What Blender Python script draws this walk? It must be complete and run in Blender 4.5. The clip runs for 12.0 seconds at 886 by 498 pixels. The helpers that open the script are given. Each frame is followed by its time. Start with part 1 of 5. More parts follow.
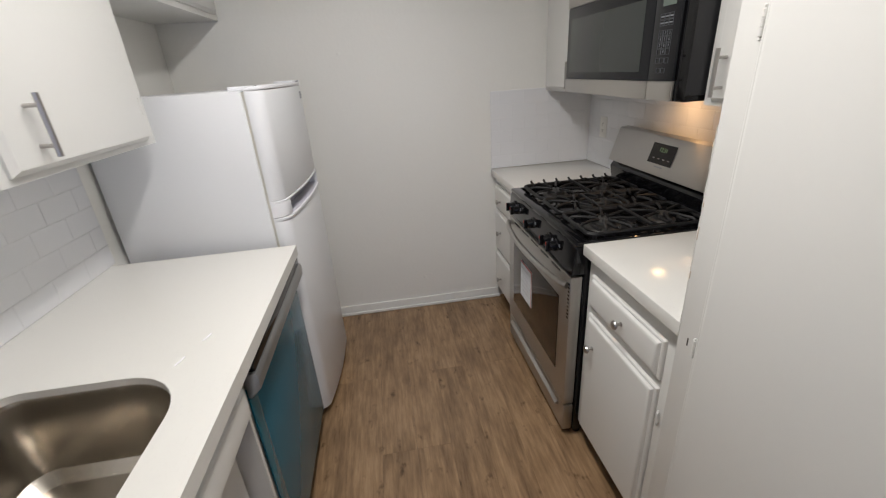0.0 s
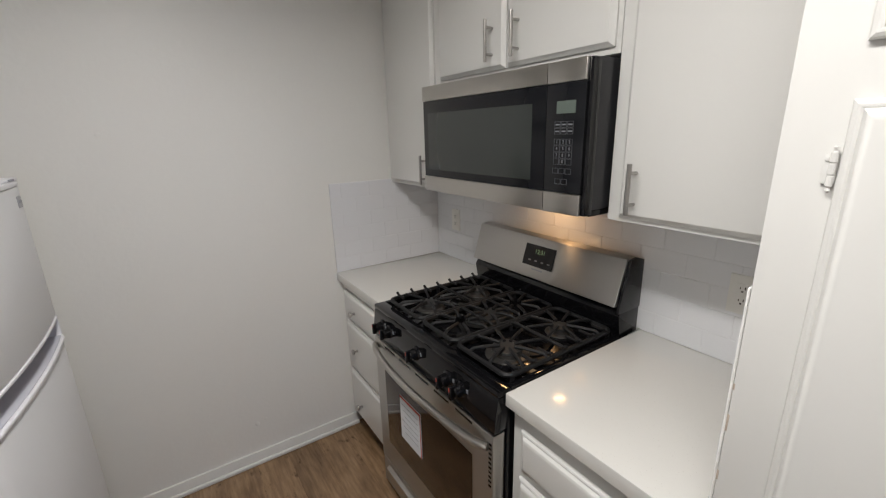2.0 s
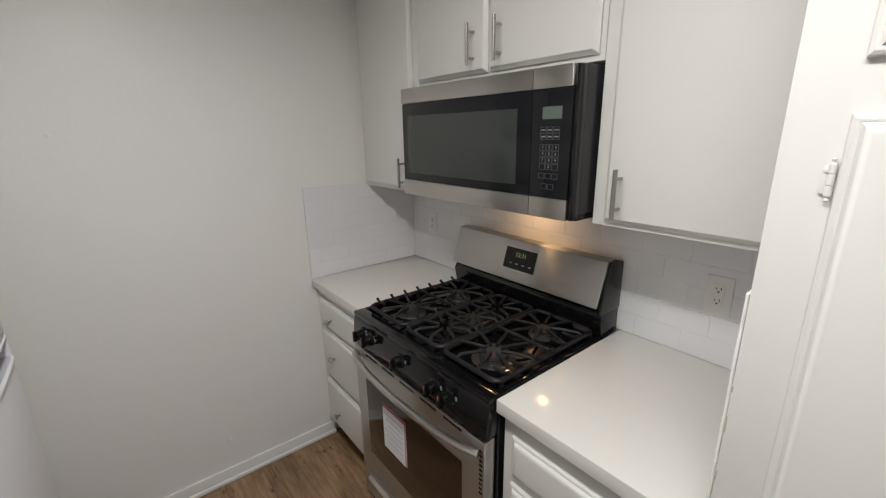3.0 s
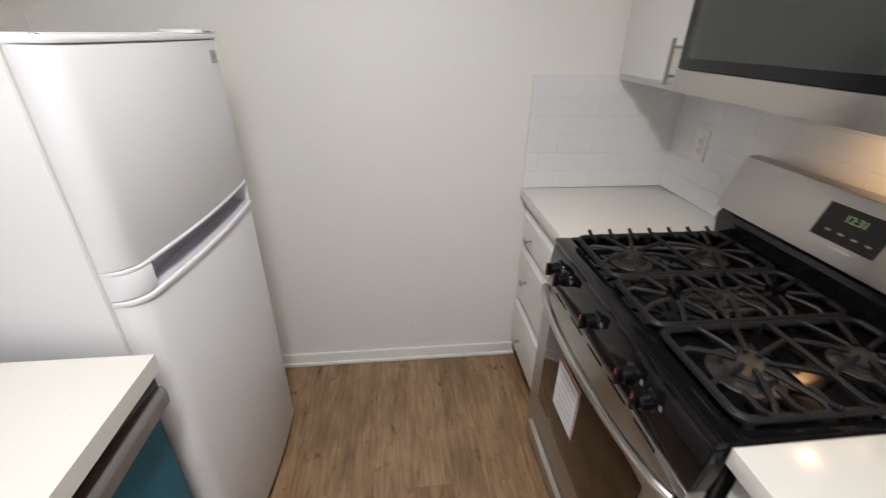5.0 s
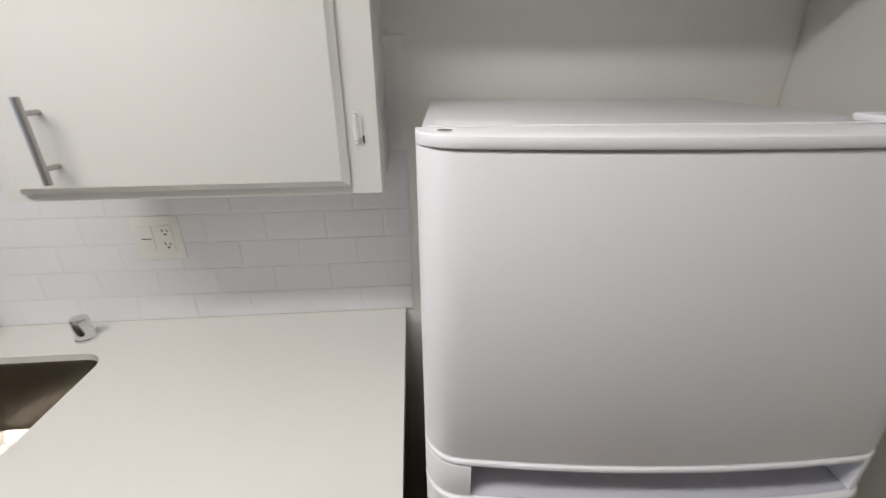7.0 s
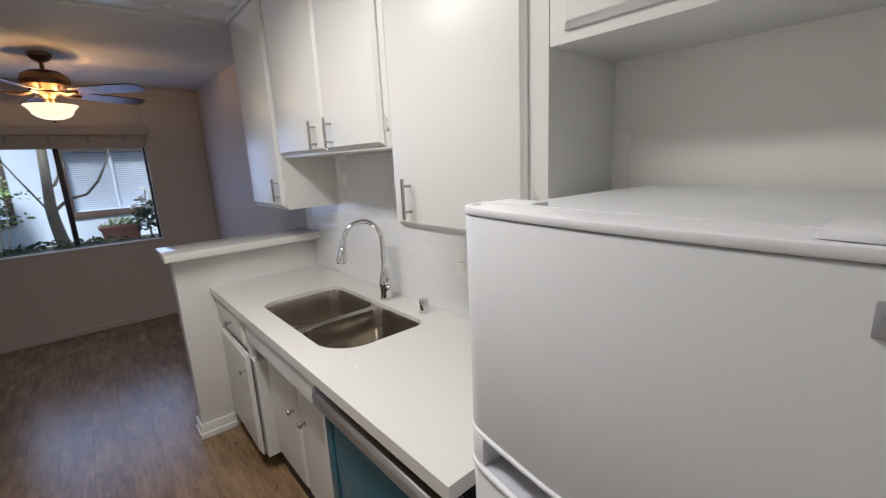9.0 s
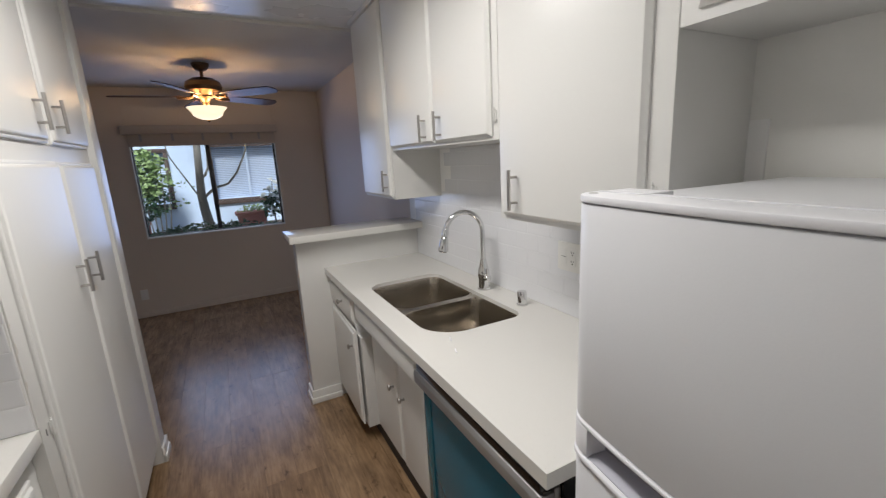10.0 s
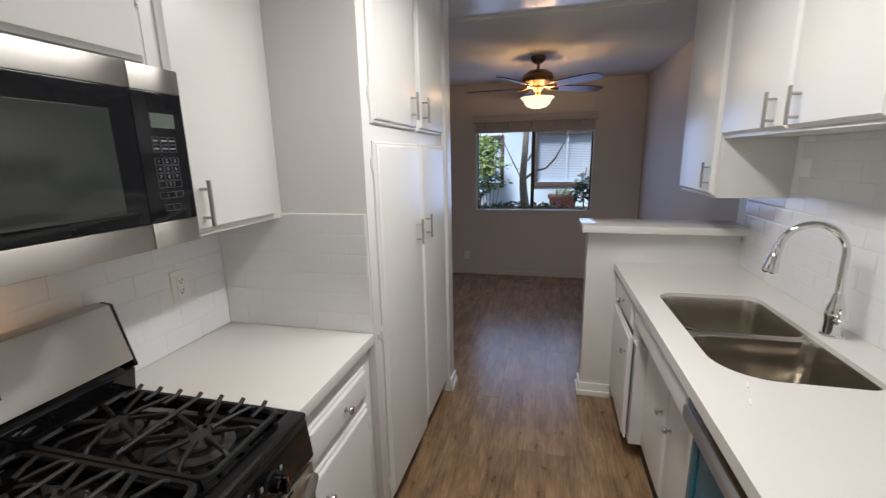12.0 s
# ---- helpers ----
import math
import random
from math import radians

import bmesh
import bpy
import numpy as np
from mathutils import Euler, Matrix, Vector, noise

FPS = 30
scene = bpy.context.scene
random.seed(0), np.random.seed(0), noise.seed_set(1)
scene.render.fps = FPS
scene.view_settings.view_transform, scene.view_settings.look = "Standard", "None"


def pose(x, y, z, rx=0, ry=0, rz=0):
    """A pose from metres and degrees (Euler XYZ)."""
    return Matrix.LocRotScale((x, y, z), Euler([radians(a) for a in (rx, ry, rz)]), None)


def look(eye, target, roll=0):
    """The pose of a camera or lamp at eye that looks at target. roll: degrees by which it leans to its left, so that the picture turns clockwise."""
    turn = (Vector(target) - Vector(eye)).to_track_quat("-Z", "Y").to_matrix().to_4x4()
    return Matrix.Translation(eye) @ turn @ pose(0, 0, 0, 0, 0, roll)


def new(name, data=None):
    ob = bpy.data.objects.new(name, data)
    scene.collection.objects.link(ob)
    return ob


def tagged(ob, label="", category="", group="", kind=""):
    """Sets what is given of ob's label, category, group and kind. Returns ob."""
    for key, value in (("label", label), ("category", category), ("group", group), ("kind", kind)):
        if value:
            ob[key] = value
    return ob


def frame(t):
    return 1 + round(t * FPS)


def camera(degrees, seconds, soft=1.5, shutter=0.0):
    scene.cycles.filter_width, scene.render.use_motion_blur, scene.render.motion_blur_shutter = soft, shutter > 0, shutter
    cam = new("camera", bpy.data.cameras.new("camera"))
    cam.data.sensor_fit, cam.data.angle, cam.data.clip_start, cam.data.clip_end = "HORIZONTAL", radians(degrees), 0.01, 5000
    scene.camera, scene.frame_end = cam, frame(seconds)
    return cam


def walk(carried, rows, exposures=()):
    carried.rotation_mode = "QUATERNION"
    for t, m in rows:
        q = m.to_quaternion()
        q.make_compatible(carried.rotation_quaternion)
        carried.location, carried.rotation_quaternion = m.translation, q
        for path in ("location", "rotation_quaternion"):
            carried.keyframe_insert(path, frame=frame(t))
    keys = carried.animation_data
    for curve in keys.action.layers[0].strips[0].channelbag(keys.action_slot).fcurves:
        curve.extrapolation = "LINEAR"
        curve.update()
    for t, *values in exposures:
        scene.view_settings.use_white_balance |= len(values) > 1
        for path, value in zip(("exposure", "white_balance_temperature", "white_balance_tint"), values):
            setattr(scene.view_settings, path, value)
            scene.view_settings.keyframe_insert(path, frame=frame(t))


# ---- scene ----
cam = camera(93.5, 12.0, soft=1.2, shutter=0.2)
PATH = [
    (0, (0.802, 0.733, 1.508), (1.027, 2.556, 0.717), -4.0),
    (0.5, (0.775, 0.949, 1.521), (1.248, 2.726, 0.734), -3.7),
    (1, (0.808, 1.102, 1.542), (1.506, 2.83, 0.817), -3.0),
    (1.5, (0.813, 1.204, 1.571), (1.725, 2.872, 0.95), -2.1),
    (2, (0.774, 1.272, 1.599), (1.849, 2.871, 1.06), -1.4),
    (2.2, (0.771, 1.287, 1.606), (1.884, 2.866, 1.09), -1.4),
    (2.5, (0.746, 1.309, 1.614), (1.925, 2.844, 1.114), -1.2),
    (2.7, (0.739, 1.318, 1.621), (1.946, 2.829, 1.111), -1.2),
    (4.3, (0.808, 1.41, 1.504), (1.699, 3.005, 0.69), -0.7),
    (4.5, (0.852, 1.461, 1.503), (1.584, 3.115, 0.648), -0.2),
    (5, (0.931, 1.597, 1.507), (1.128, 3.361, 0.585), 0.9),
    (5.5, (0.875, 1.816, 1.508), (0.483, 3.526, 0.547), 1.7),
    (6, (0.801, 2.029, 1.524), (-0.235, 3.44, 0.557), 1.3),
    (6.5, (0.802, 2.222, 1.549), (-0.778, 3.036, 0.632), 0.7),
    (7, (0.794, 2.349, 1.553), (-1.035, 2.476, 0.753), -0.5),
    (7.5, (0.774, 2.487, 1.566), (-1.061, 1.958, 0.975), -1.2),
    (7.7, (0.772, 2.544, 1.575), (-0.998, 1.783, 1.038), -1.4),
    (9.3, (0.914, 2.917, 1.576), (-0.254, 1.348, 1.157), -2.9),
    (9.5, (0.926, 2.924, 1.572), (-0.176, 1.308, 1.156), -2.8),
    (10, (0.931, 2.886, 1.568), (0.035, 1.149, 1.14), -3.0),
    (10.5, (0.912, 2.807, 1.574), (0.291, 0.957, 1.133), -2.6),
    (11, (0.871, 2.775, 1.573), (0.599, 0.844, 1.126), -2.0),
    (11.5, (0.845, 2.818, 1.568), (0.947, 0.871, 1.125), -1.4),
    (12, (0.84, 2.861, 1.563), (1.31, 0.965, 1.131), -1.2),
]
EXPOSURES = [(0, 0.02), (1.5, -0.03), (2.7, -0.06), (4.5, 0.22), (5, 0.34), (5.5, 0.24), (6, -0.04), (6.5, -0.08), (7, -0.12), (7.7, -0.2), (9.3, -0.1), (10.5, -0.2), (11, -0.2), (12, -0.02)]
walk(cam, [(t, look(eye, target, roll)) for t, eye, target, roll in PATH], EXPOSURES)

# ==== world, sun, large lights ====
world = bpy.data.worlds.new("sky")
scene.world = world
world.use_nodes = True
wn = world.node_tree
sky = wn.nodes.new("ShaderNodeTexSky")
sky.sky_type, sky.sun_disc = "NISHITA", False
sky.sun_elevation, sky.sun_rotation = radians(42), radians(11)
wn.nodes["Background"].inputs[1].default_value = 0.15
wn.links.new(sky.outputs[0], wn.nodes["Background"].inputs[0])


def lamp(name, kind, energy, colour, place, target=None, **settings):
    data = bpy.data.lights.new(name, kind)
    data.energy, data.color = energy, colour
    for key, value in settings.items():
        if key == "size":
            data.size = value
        elif key == "shape":
            data.shape = value
        elif key == "size_y":
            data.size_y = value
        elif key == "soft":
            data.shadow_soft_size = value
        elif key == "angle":
            data.angle = value
        elif key == "spread":
            data.spread = value
    ob = new(name, data)
    ob.matrix_world = look(place, target) if target else Matrix.Translation(place)
    return ob


lamp("sun", "SUN", 5.0, (0.96, 0.98, 1.0), (2.4, 1, 6.3), (1.2, -5.2, 0.5), angle=radians(14))
lamp("kitchen_ceiling_bulb", "AREA", 21.5, (1.0, 0.978, 0.955), (0.81, 1.62, 2.363), (0.81, 1.62, 0), shape="RECTANGLE", size=0.16, size_y=1.25, spread=radians(168))
for k in range(3):
    a = radians(40 + 120 * k)
    lamp("fan_bulb", "POINT", 2.4, (1.0, 0.66, 0.34), (0.942 + 0.085 * math.cos(a), -1.3 + 0.085 * math.sin(a), 2.09), soft=0.025)
lamp("cooktop_bulb", "AREA", 0.42, (1.0, 0.56, 0.24), (1.972, 2.37, 1.368), (1.99, 2.37, 0.9), shape="DISK", size=0.05)
lamp("window_daylight", "AREA", 9.0, (0.36, 0.52, 1.0), (1.005, -2.55, 1.37), (1.005, 0, 1.2), shape="RECTANGLE", size=1.36, size_y=0.95)


# ==== materials ====
def material(name, colour, rough=0.5, metal=0.0, var=0.06, scale=8.0, fine=120.0, bump=0.05, coat=0.0, bumpscale=None, distance=0.002):
    """A painted or plain surface: two scales of colour change and a fine relief."""
    m = bpy.data.materials.new(name)
    m.use_nodes = True
    nt = m.node_tree
    n, l = nt.nodes, nt.links
    b = n["Principled BSDF"]
    b.inputs["Metallic"].default_value = metal
    b.inputs["Coat Weight"].default_value = coat
    tc = n.new("ShaderNodeTexCoord")
    n1 = n.new("ShaderNodeTexNoise")
    n1.inputs["Scale"].default_value, n1.inputs["Detail"].default_value = scale, 4
    n2 = n.new("ShaderNodeTexNoise")
    n2.inputs["Scale"].default_value, n2.inputs["Detail"].default_value = fine, 3
    l.new(tc.outputs["Object"], n1.inputs["Vector"])
    l.new(tc.outputs["Object"], n2.inputs["Vector"])
    mix = n.new("ShaderNodeMix")
    mix.data_type = "RGBA"
    mix.inputs[6].default_value = (*[c * (1 - var) for c in colour], 1)
    mix.inputs[7].default_value = (*[min(1, c * (1 + var)) for c in colour], 1)
    avg = n.new("ShaderNodeMath")
    avg.operation = "MULTIPLY_ADD"
    avg.inputs[1].default_value = 0.4
    l.new(n2.outputs[0], avg.inputs[0])
    half = n.new("ShaderNodeMath")
    half.operation = "MULTIPLY"
    half.inputs[1].default_value = 0.6
    l.new(n1.outputs[0], half.inputs[0])
    l.new(half.outputs[0], avg.inputs[2])
    l.new(avg.outputs[0], mix.inputs[0])
    l.new(mix.outputs[2], b.inputs["Base Color"])
    mr = n.new("ShaderNodeMapRange")
    mr.inputs[3].default_value, mr.inputs[4].default_value = max(0.02, rough * 0.85), min(1, rough * 1.15)
    l.new(n1.outputs[0], mr.inputs[0])
    l.new(mr.outputs[0], b.inputs["Roughness"])
    if bump:
        src = n2
        if bumpscale:
            src = n.new("ShaderNodeTexNoise")
            src.inputs["Scale"].default_value, src.inputs["Detail"].default_value = bumpscale, 3
            l.new(tc.outputs["Object"], src.inputs["Vector"])
        bp = n.new("ShaderNodeBump")
        bp.inputs["Strength"].default_value, bp.inputs["Distance"].default_value = bump, distance
        l.new(src.outputs[0], bp.inputs["Height"])
        l.new(bp.outputs[0], b.inputs["Normal"])
    return m


def glowing(name, colour, strength):
    m = bpy.data.materials.new(name)
    m.use_nodes = True
    b = m.node_tree.nodes["Principled BSDF"]
    b.inputs["Base Color"].default_value = (*colour, 1)
    b.inputs["Emission Color"].default_value = (*colour, 1)
    b.inputs["Emission Strength"].default_value = strength
    return m


def brushed(name, colour, rough, axis, metal=1.0):
    """Metal with fine lines along one axis."""
    m = material(name, colour, rough, metal, 0.03, 3, 60, 0)
    n, l = m.node_tree.nodes, m.node_tree.links
    tc, mp, nz, bp = n.new("ShaderNodeTexCoord"), n.new("ShaderNodeMapping"), n.new("ShaderNodeTexNoise"), n.new("ShaderNodeBump")
    mp.inputs["Scale"].default_value = [6 if i == axis else 900 for i in range(3)]
    nz.inputs["Scale"].default_value = 1
    bp.inputs["Strength"].default_value, bp.inputs["Distance"].default_value = 0.22, 0.0004
    l.new(tc.outputs["Object"], mp.inputs[0])
    l.new(mp.outputs[0], nz.inputs["Vector"])
    l.new(nz.outputs[0], bp.inputs["Height"])
    l.new(bp.outputs[0], n["Principled BSDF"].inputs["Normal"])
    if axis == 1:
        # lines along y spread reflections up and down
        tg = n.new("ShaderNodeCombineXYZ")
        tg.inputs[0].default_value, tg.inputs[2].default_value = 0.5, 1.0
        l.new(tg.outputs[0], n["Principled BSDF"].inputs["Tangent"])
        n["Principled BSDF"].inputs["Anisotropic"].default_value = 0.8
    return m


M_WALL = material("wall_paint", (0.83, 0.82, 0.785), 0.42, 0, 0.025, 1.5, 60, 0.4, bumpscale=55, distance=0.0016)
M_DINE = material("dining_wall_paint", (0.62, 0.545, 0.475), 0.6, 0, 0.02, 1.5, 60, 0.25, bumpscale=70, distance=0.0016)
M_CEIL = material("gloss_ceiling_paint", (0.76, 0.76, 0.74), 0.28, 0, 0.02, 2, 60, 0.12, bumpscale=40)
M_POP = material("acoustic_ceiling_texture", (0.66, 0.64, 0.6), 0.95, 0, 0.08, 6, 180, 0.9, bumpscale=130, distance=0.006)
M_CAB = material("cabinet_enamel", (0.705, 0.698, 0.675), 0.3, 0, 0.012, 3, 90, 0.06, bumpscale=22, distance=0.001)
M_TRIM = material("trim_enamel", (0.8, 0.79, 0.76), 0.3, 0, 0.02, 3, 90, 0.1)
M_CHIP = material("bare_wood_chip", (0.55, 0.46, 0.38), 0.8, 0, 0.2, 40, 200, 0.2)
# near black: toe recess shade put into colour; also floor bed, grille and nick
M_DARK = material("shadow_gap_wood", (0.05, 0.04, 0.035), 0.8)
M_TILE = material("glazed_white_tile", (0.785, 0.79, 0.81), 0.15, 0, 0.012, 4, 60, 0.05, bumpscale=9, distance=0.0012)
M_GROUT = material("tile_grout", (0.87, 0.865, 0.85), 0.8, 0, 0.03, 20, 200, 0.1)
M_NICKEL = brushed("brushed_nickel", (0.44, 0.42, 0.4), 0.3, 2)
M_CHROME = material("chrome", (0.72, 0.72, 0.72), 0.06, 1.0, 0.02, 5, 60, 0)
M_STEEL = brushed("brushed_stainless_steel", (0.52, 0.5, 0.47), 0.3, 1)
M_STEEL.node_tree.nodes["Principled BSDF"].inputs["Anisotropic"].default_value = 0.92
M_SATIN = brushed("satin_grey_steel", (0.37, 0.366, 0.362), 0.42, 1, 0.85)
M_SINK = brushed("sink_steel", (0.5, 0.46, 0.405), 0.24, 2)
M_FILM = material("blue_protective_film", (0.017, 0.135, 0.21), 0.2, 0.1, 0.12, 2.5, 30, 0.25, bumpscale=5, distance=0.004)
M_FILM.node_tree.nodes["Principled BSDF"].inputs["Specular IOR Level"].default_value = 0.28
M_FILM_EDGE = material("loose_film_edge", (0.015, 0.13, 0.19), 0.14, 0.1, 0.1, 4, 30, 0.3, bumpscale=9, distance=0.003)
M_BLACK = material("black_enamel", (0.005, 0.005, 0.006), 0.06, 0, 0.1, 6, 120, 0.05)
M_BLACK.node_tree.nodes["Principled BSDF"].inputs["Specular IOR Level"].default_value = 0.42
M_BLACKGLASS = material("black_glass", (0.009, 0.0095, 0.0115), 0.05, 0, 0.05, 6, 60, 0)
M_BLACKGLASS.node_tree.nodes["Principled BSDF"].inputs["Specular IOR Level"].default_value = 0.3
M_GREYGLASS = material("grey_screened_glass", (0.036, 0.041, 0.039), 0.06, 0, 0.05, 6, 400, 0.02)
M_OVENGLASS = material("brown_tinted_oven_glass", (0.034, 0.019, 0.01), 0.05, 0, 0.05, 6, 60, 0)
M_LCD = material("grey_green_display", (0.1, 0.125, 0.11), 0.15, 0, 0.04, 8, 100, 0)
M_CASE = material("satin_dark_grey_enamel", (0.026, 0.026, 0.029), 0.38, 0, 0.06, 6, 120, 0.05)
M_IRON = material("cast_iron", (0.012, 0.012, 0.013), 0.5, 0, 0.15, 30, 300, 0.3)
M_IRON.node_tree.nodes["Principled BSDF"].inputs["Specular IOR Level"].default_value = 0.3
M_HEAD = material("burner_head", (0.09, 0.085, 0.08), 0.4, 0.6, 0.1, 20, 100, 0.05)
M_BURNER = material("burner_cap", (0.03, 0.03, 0.03), 0.4, 0, 0.1, 30, 200, 0.1)
M_FRIDGE = material("fridge_white_enamel", (0.745, 0.75, 0.77), 0.3, 0, 0.01, 3, 200, 0.22, bumpscale=260, distance=0.0007)
M_FCAP = material("fridge_cool_white_trim", (0.8, 0.8, 0.83), 0.3, 0, 0.015, 6, 100, 0.03)
M_FGREY = material("fridge_recess_shade_grey", (0.36, 0.36, 0.42), 0.4, 0, 0.03, 6, 100, 0.05)
M_BADGE = material("grey_badge", (0.4, 0.4, 0.42), 0.35, 0.3, 0.03, 6, 100, 0.02)
M_GRIP = material("grip_grey", (0.52, 0.52, 0.58), 0.4, 0, 0.03, 6, 100, 0.05)
M_GASKET = material("door_gasket", (0.62, 0.6, 0.54), 0.7, 0, 0.05, 6, 100, 0.1)
M_PLASTIC = material("white_plastic", (0.8, 0.79, 0.76), 0.35, 0, 0.02, 6, 100, 0.03)
M_SLOT = material("outlet_slots_and_gap_shade", (0.06, 0.055, 0.05), 0.6)
M_PAPER = material("paper_label", (0.78, 0.8, 0.84), 0.6, 0, 0.04, 10, 100, 0.05)
M_RED = material("red_print", (0.5, 0.06, 0.04), 0.5)
M_INK = material("grey_print", (0.32, 0.33, 0.36), 0.6)
M_WHITEINK = material("pale_print", (0.22, 0.23, 0.25), 0.6)
M_BRONZE = material("antique_bronze", (0.16, 0.1, 0.055), 0.38, 0.85, 0.15, 12, 90, 0.1)
M_BLADE = material("walnut_fan_blade", (0.07, 0.035, 0.022), 0.4, 0, 0.25, 6, 60, 0.1)
M_ALU = material("dark_window_aluminium", (0.05, 0.048, 0.05), 0.4, 0.6, 0.1, 10, 100, 0.05)
M_SHADE = material("roller_shade_fabric", (0.48, 0.43, 0.38), 0.8, 0, 0.06, 20, 400, 0.3)
M_STUCCO = material("pale_blue_stucco", (0.6, 0.73, 0.9), 0.9, 0, 0.06, 2, 60, 0.6, bumpscale=45, distance=0.01)
M_BROWNWOOD = material("brown_window_trim", (0.07, 0.045, 0.035), 0.6, 0, 0.15, 8, 60, 0.2)
M_ROOM = material("dim_room_behind_blinds", (0.34, 0.42, 0.54), 0.3)
M_BLIND = material("pale_blinds", (0.6, 0.7, 0.84), 0.5, 0, 0.05, 8, 60, 0.1)
M_BARK = material("grey_bark", (0.2, 0.19, 0.165), 0.85, 0, 0.3, 14, 90, 0.7, distance=0.01)
M_LEAF = material("leaf_green", (0.27, 0.38, 0.15), 0.5, 0, 0.5, 5, 60, 0.1)
M_LEAF2 = material("dark_leaf_green", (0.035, 0.09, 0.035), 0.45, 0, 0.4, 5, 60, 0.1)
M_VARI = material("pale_variegated_leaf", (0.62, 0.64, 0.6), 0.5, 0, 0.4, 6, 60, 0.1)
M_TERRA = material("terracotta", (0.48, 0.2, 0.16), 0.75, 0, 0.15, 8, 80, 0.2)
M_SOIL = material("garden_soil", (0.09, 0.07, 0.05), 0.95, 0, 0.3, 8, 80, 0.6, distance=0.02)
M_ROOF = material("roof_shingle", (0.12, 0.09, 0.08), 0.9, 0, 0.2, 8, 80, 0.4)
M_LED = glowing("clock_digits", (0.3, 0.5, 0.3), 0.06)
M_KEY = material("faint_grey_print", (0.085, 0.09, 0.1), 0.5)
M_BOWL = glowing("frosted_lamp_bowl", (1.0, 0.8, 0.56), 1.35)
M_LENS = glowing("cooktop_lamp_lens", (1.0, 0.72, 0.42), 2.5)
M_DOME = glowing("ceiling_lamp_diffuser", (1.0, 0.94, 0.85), 3.0)


def glass(name):
    m = bpy.data.materials.new(name)
    m.use_nodes = True
    b = m.node_tree.nodes["Principled BSDF"]
    b.inputs["Base Color"].default_value = (0.97, 0.985, 1, 1)
    b.inputs["Roughness"].default_value, b.inputs["IOR"].default_value = 0.0, 1.45
    b.inputs["Transmission Weight"].default_value = 1.0
    return m


M_GLASS = glass("window_glass")


def quartz():
    m = material("white_quartz", (0.695, 0.682, 0.648), 0.14, 0, 0.02, 2, 90, 0)
    n, l = m.node_tree.nodes, m.node_tree.links
    b = n["Principled BSDF"]
    tc, vo, rp, mx = n.new("ShaderNodeTexCoord"), n.new("ShaderNodeTexVoronoi"), n.new("ShaderNodeValToRGB"), n.new("ShaderNodeMix")
    vo.inputs["Scale"].default_value = 140
    rp.color_ramp.elements[0].position, rp.color_ramp.elements[0].color = 0.0, (0.66, 0.63, 0.59, 1)
    rp.color_ramp.elements[1].position, rp.color_ramp.elements[1].color = 0.13, (1, 1, 1, 1)
    mx.data_type, mx.blend_type = "RGBA", "MULTIPLY"
    mx.inputs[0].default_value = 1
    l.new(tc.outputs["Object"], vo.inputs["Vector"])
    l.new(vo.outputs["Distance"], rp.inputs[0])
    l.new(b.inputs["Base Color"].links[0].from_socket, mx.inputs[6])
    l.new(rp.outputs[0], mx.inputs[7])
    l.new(mx.outputs[2], b.inputs["Base Color"])
    return m


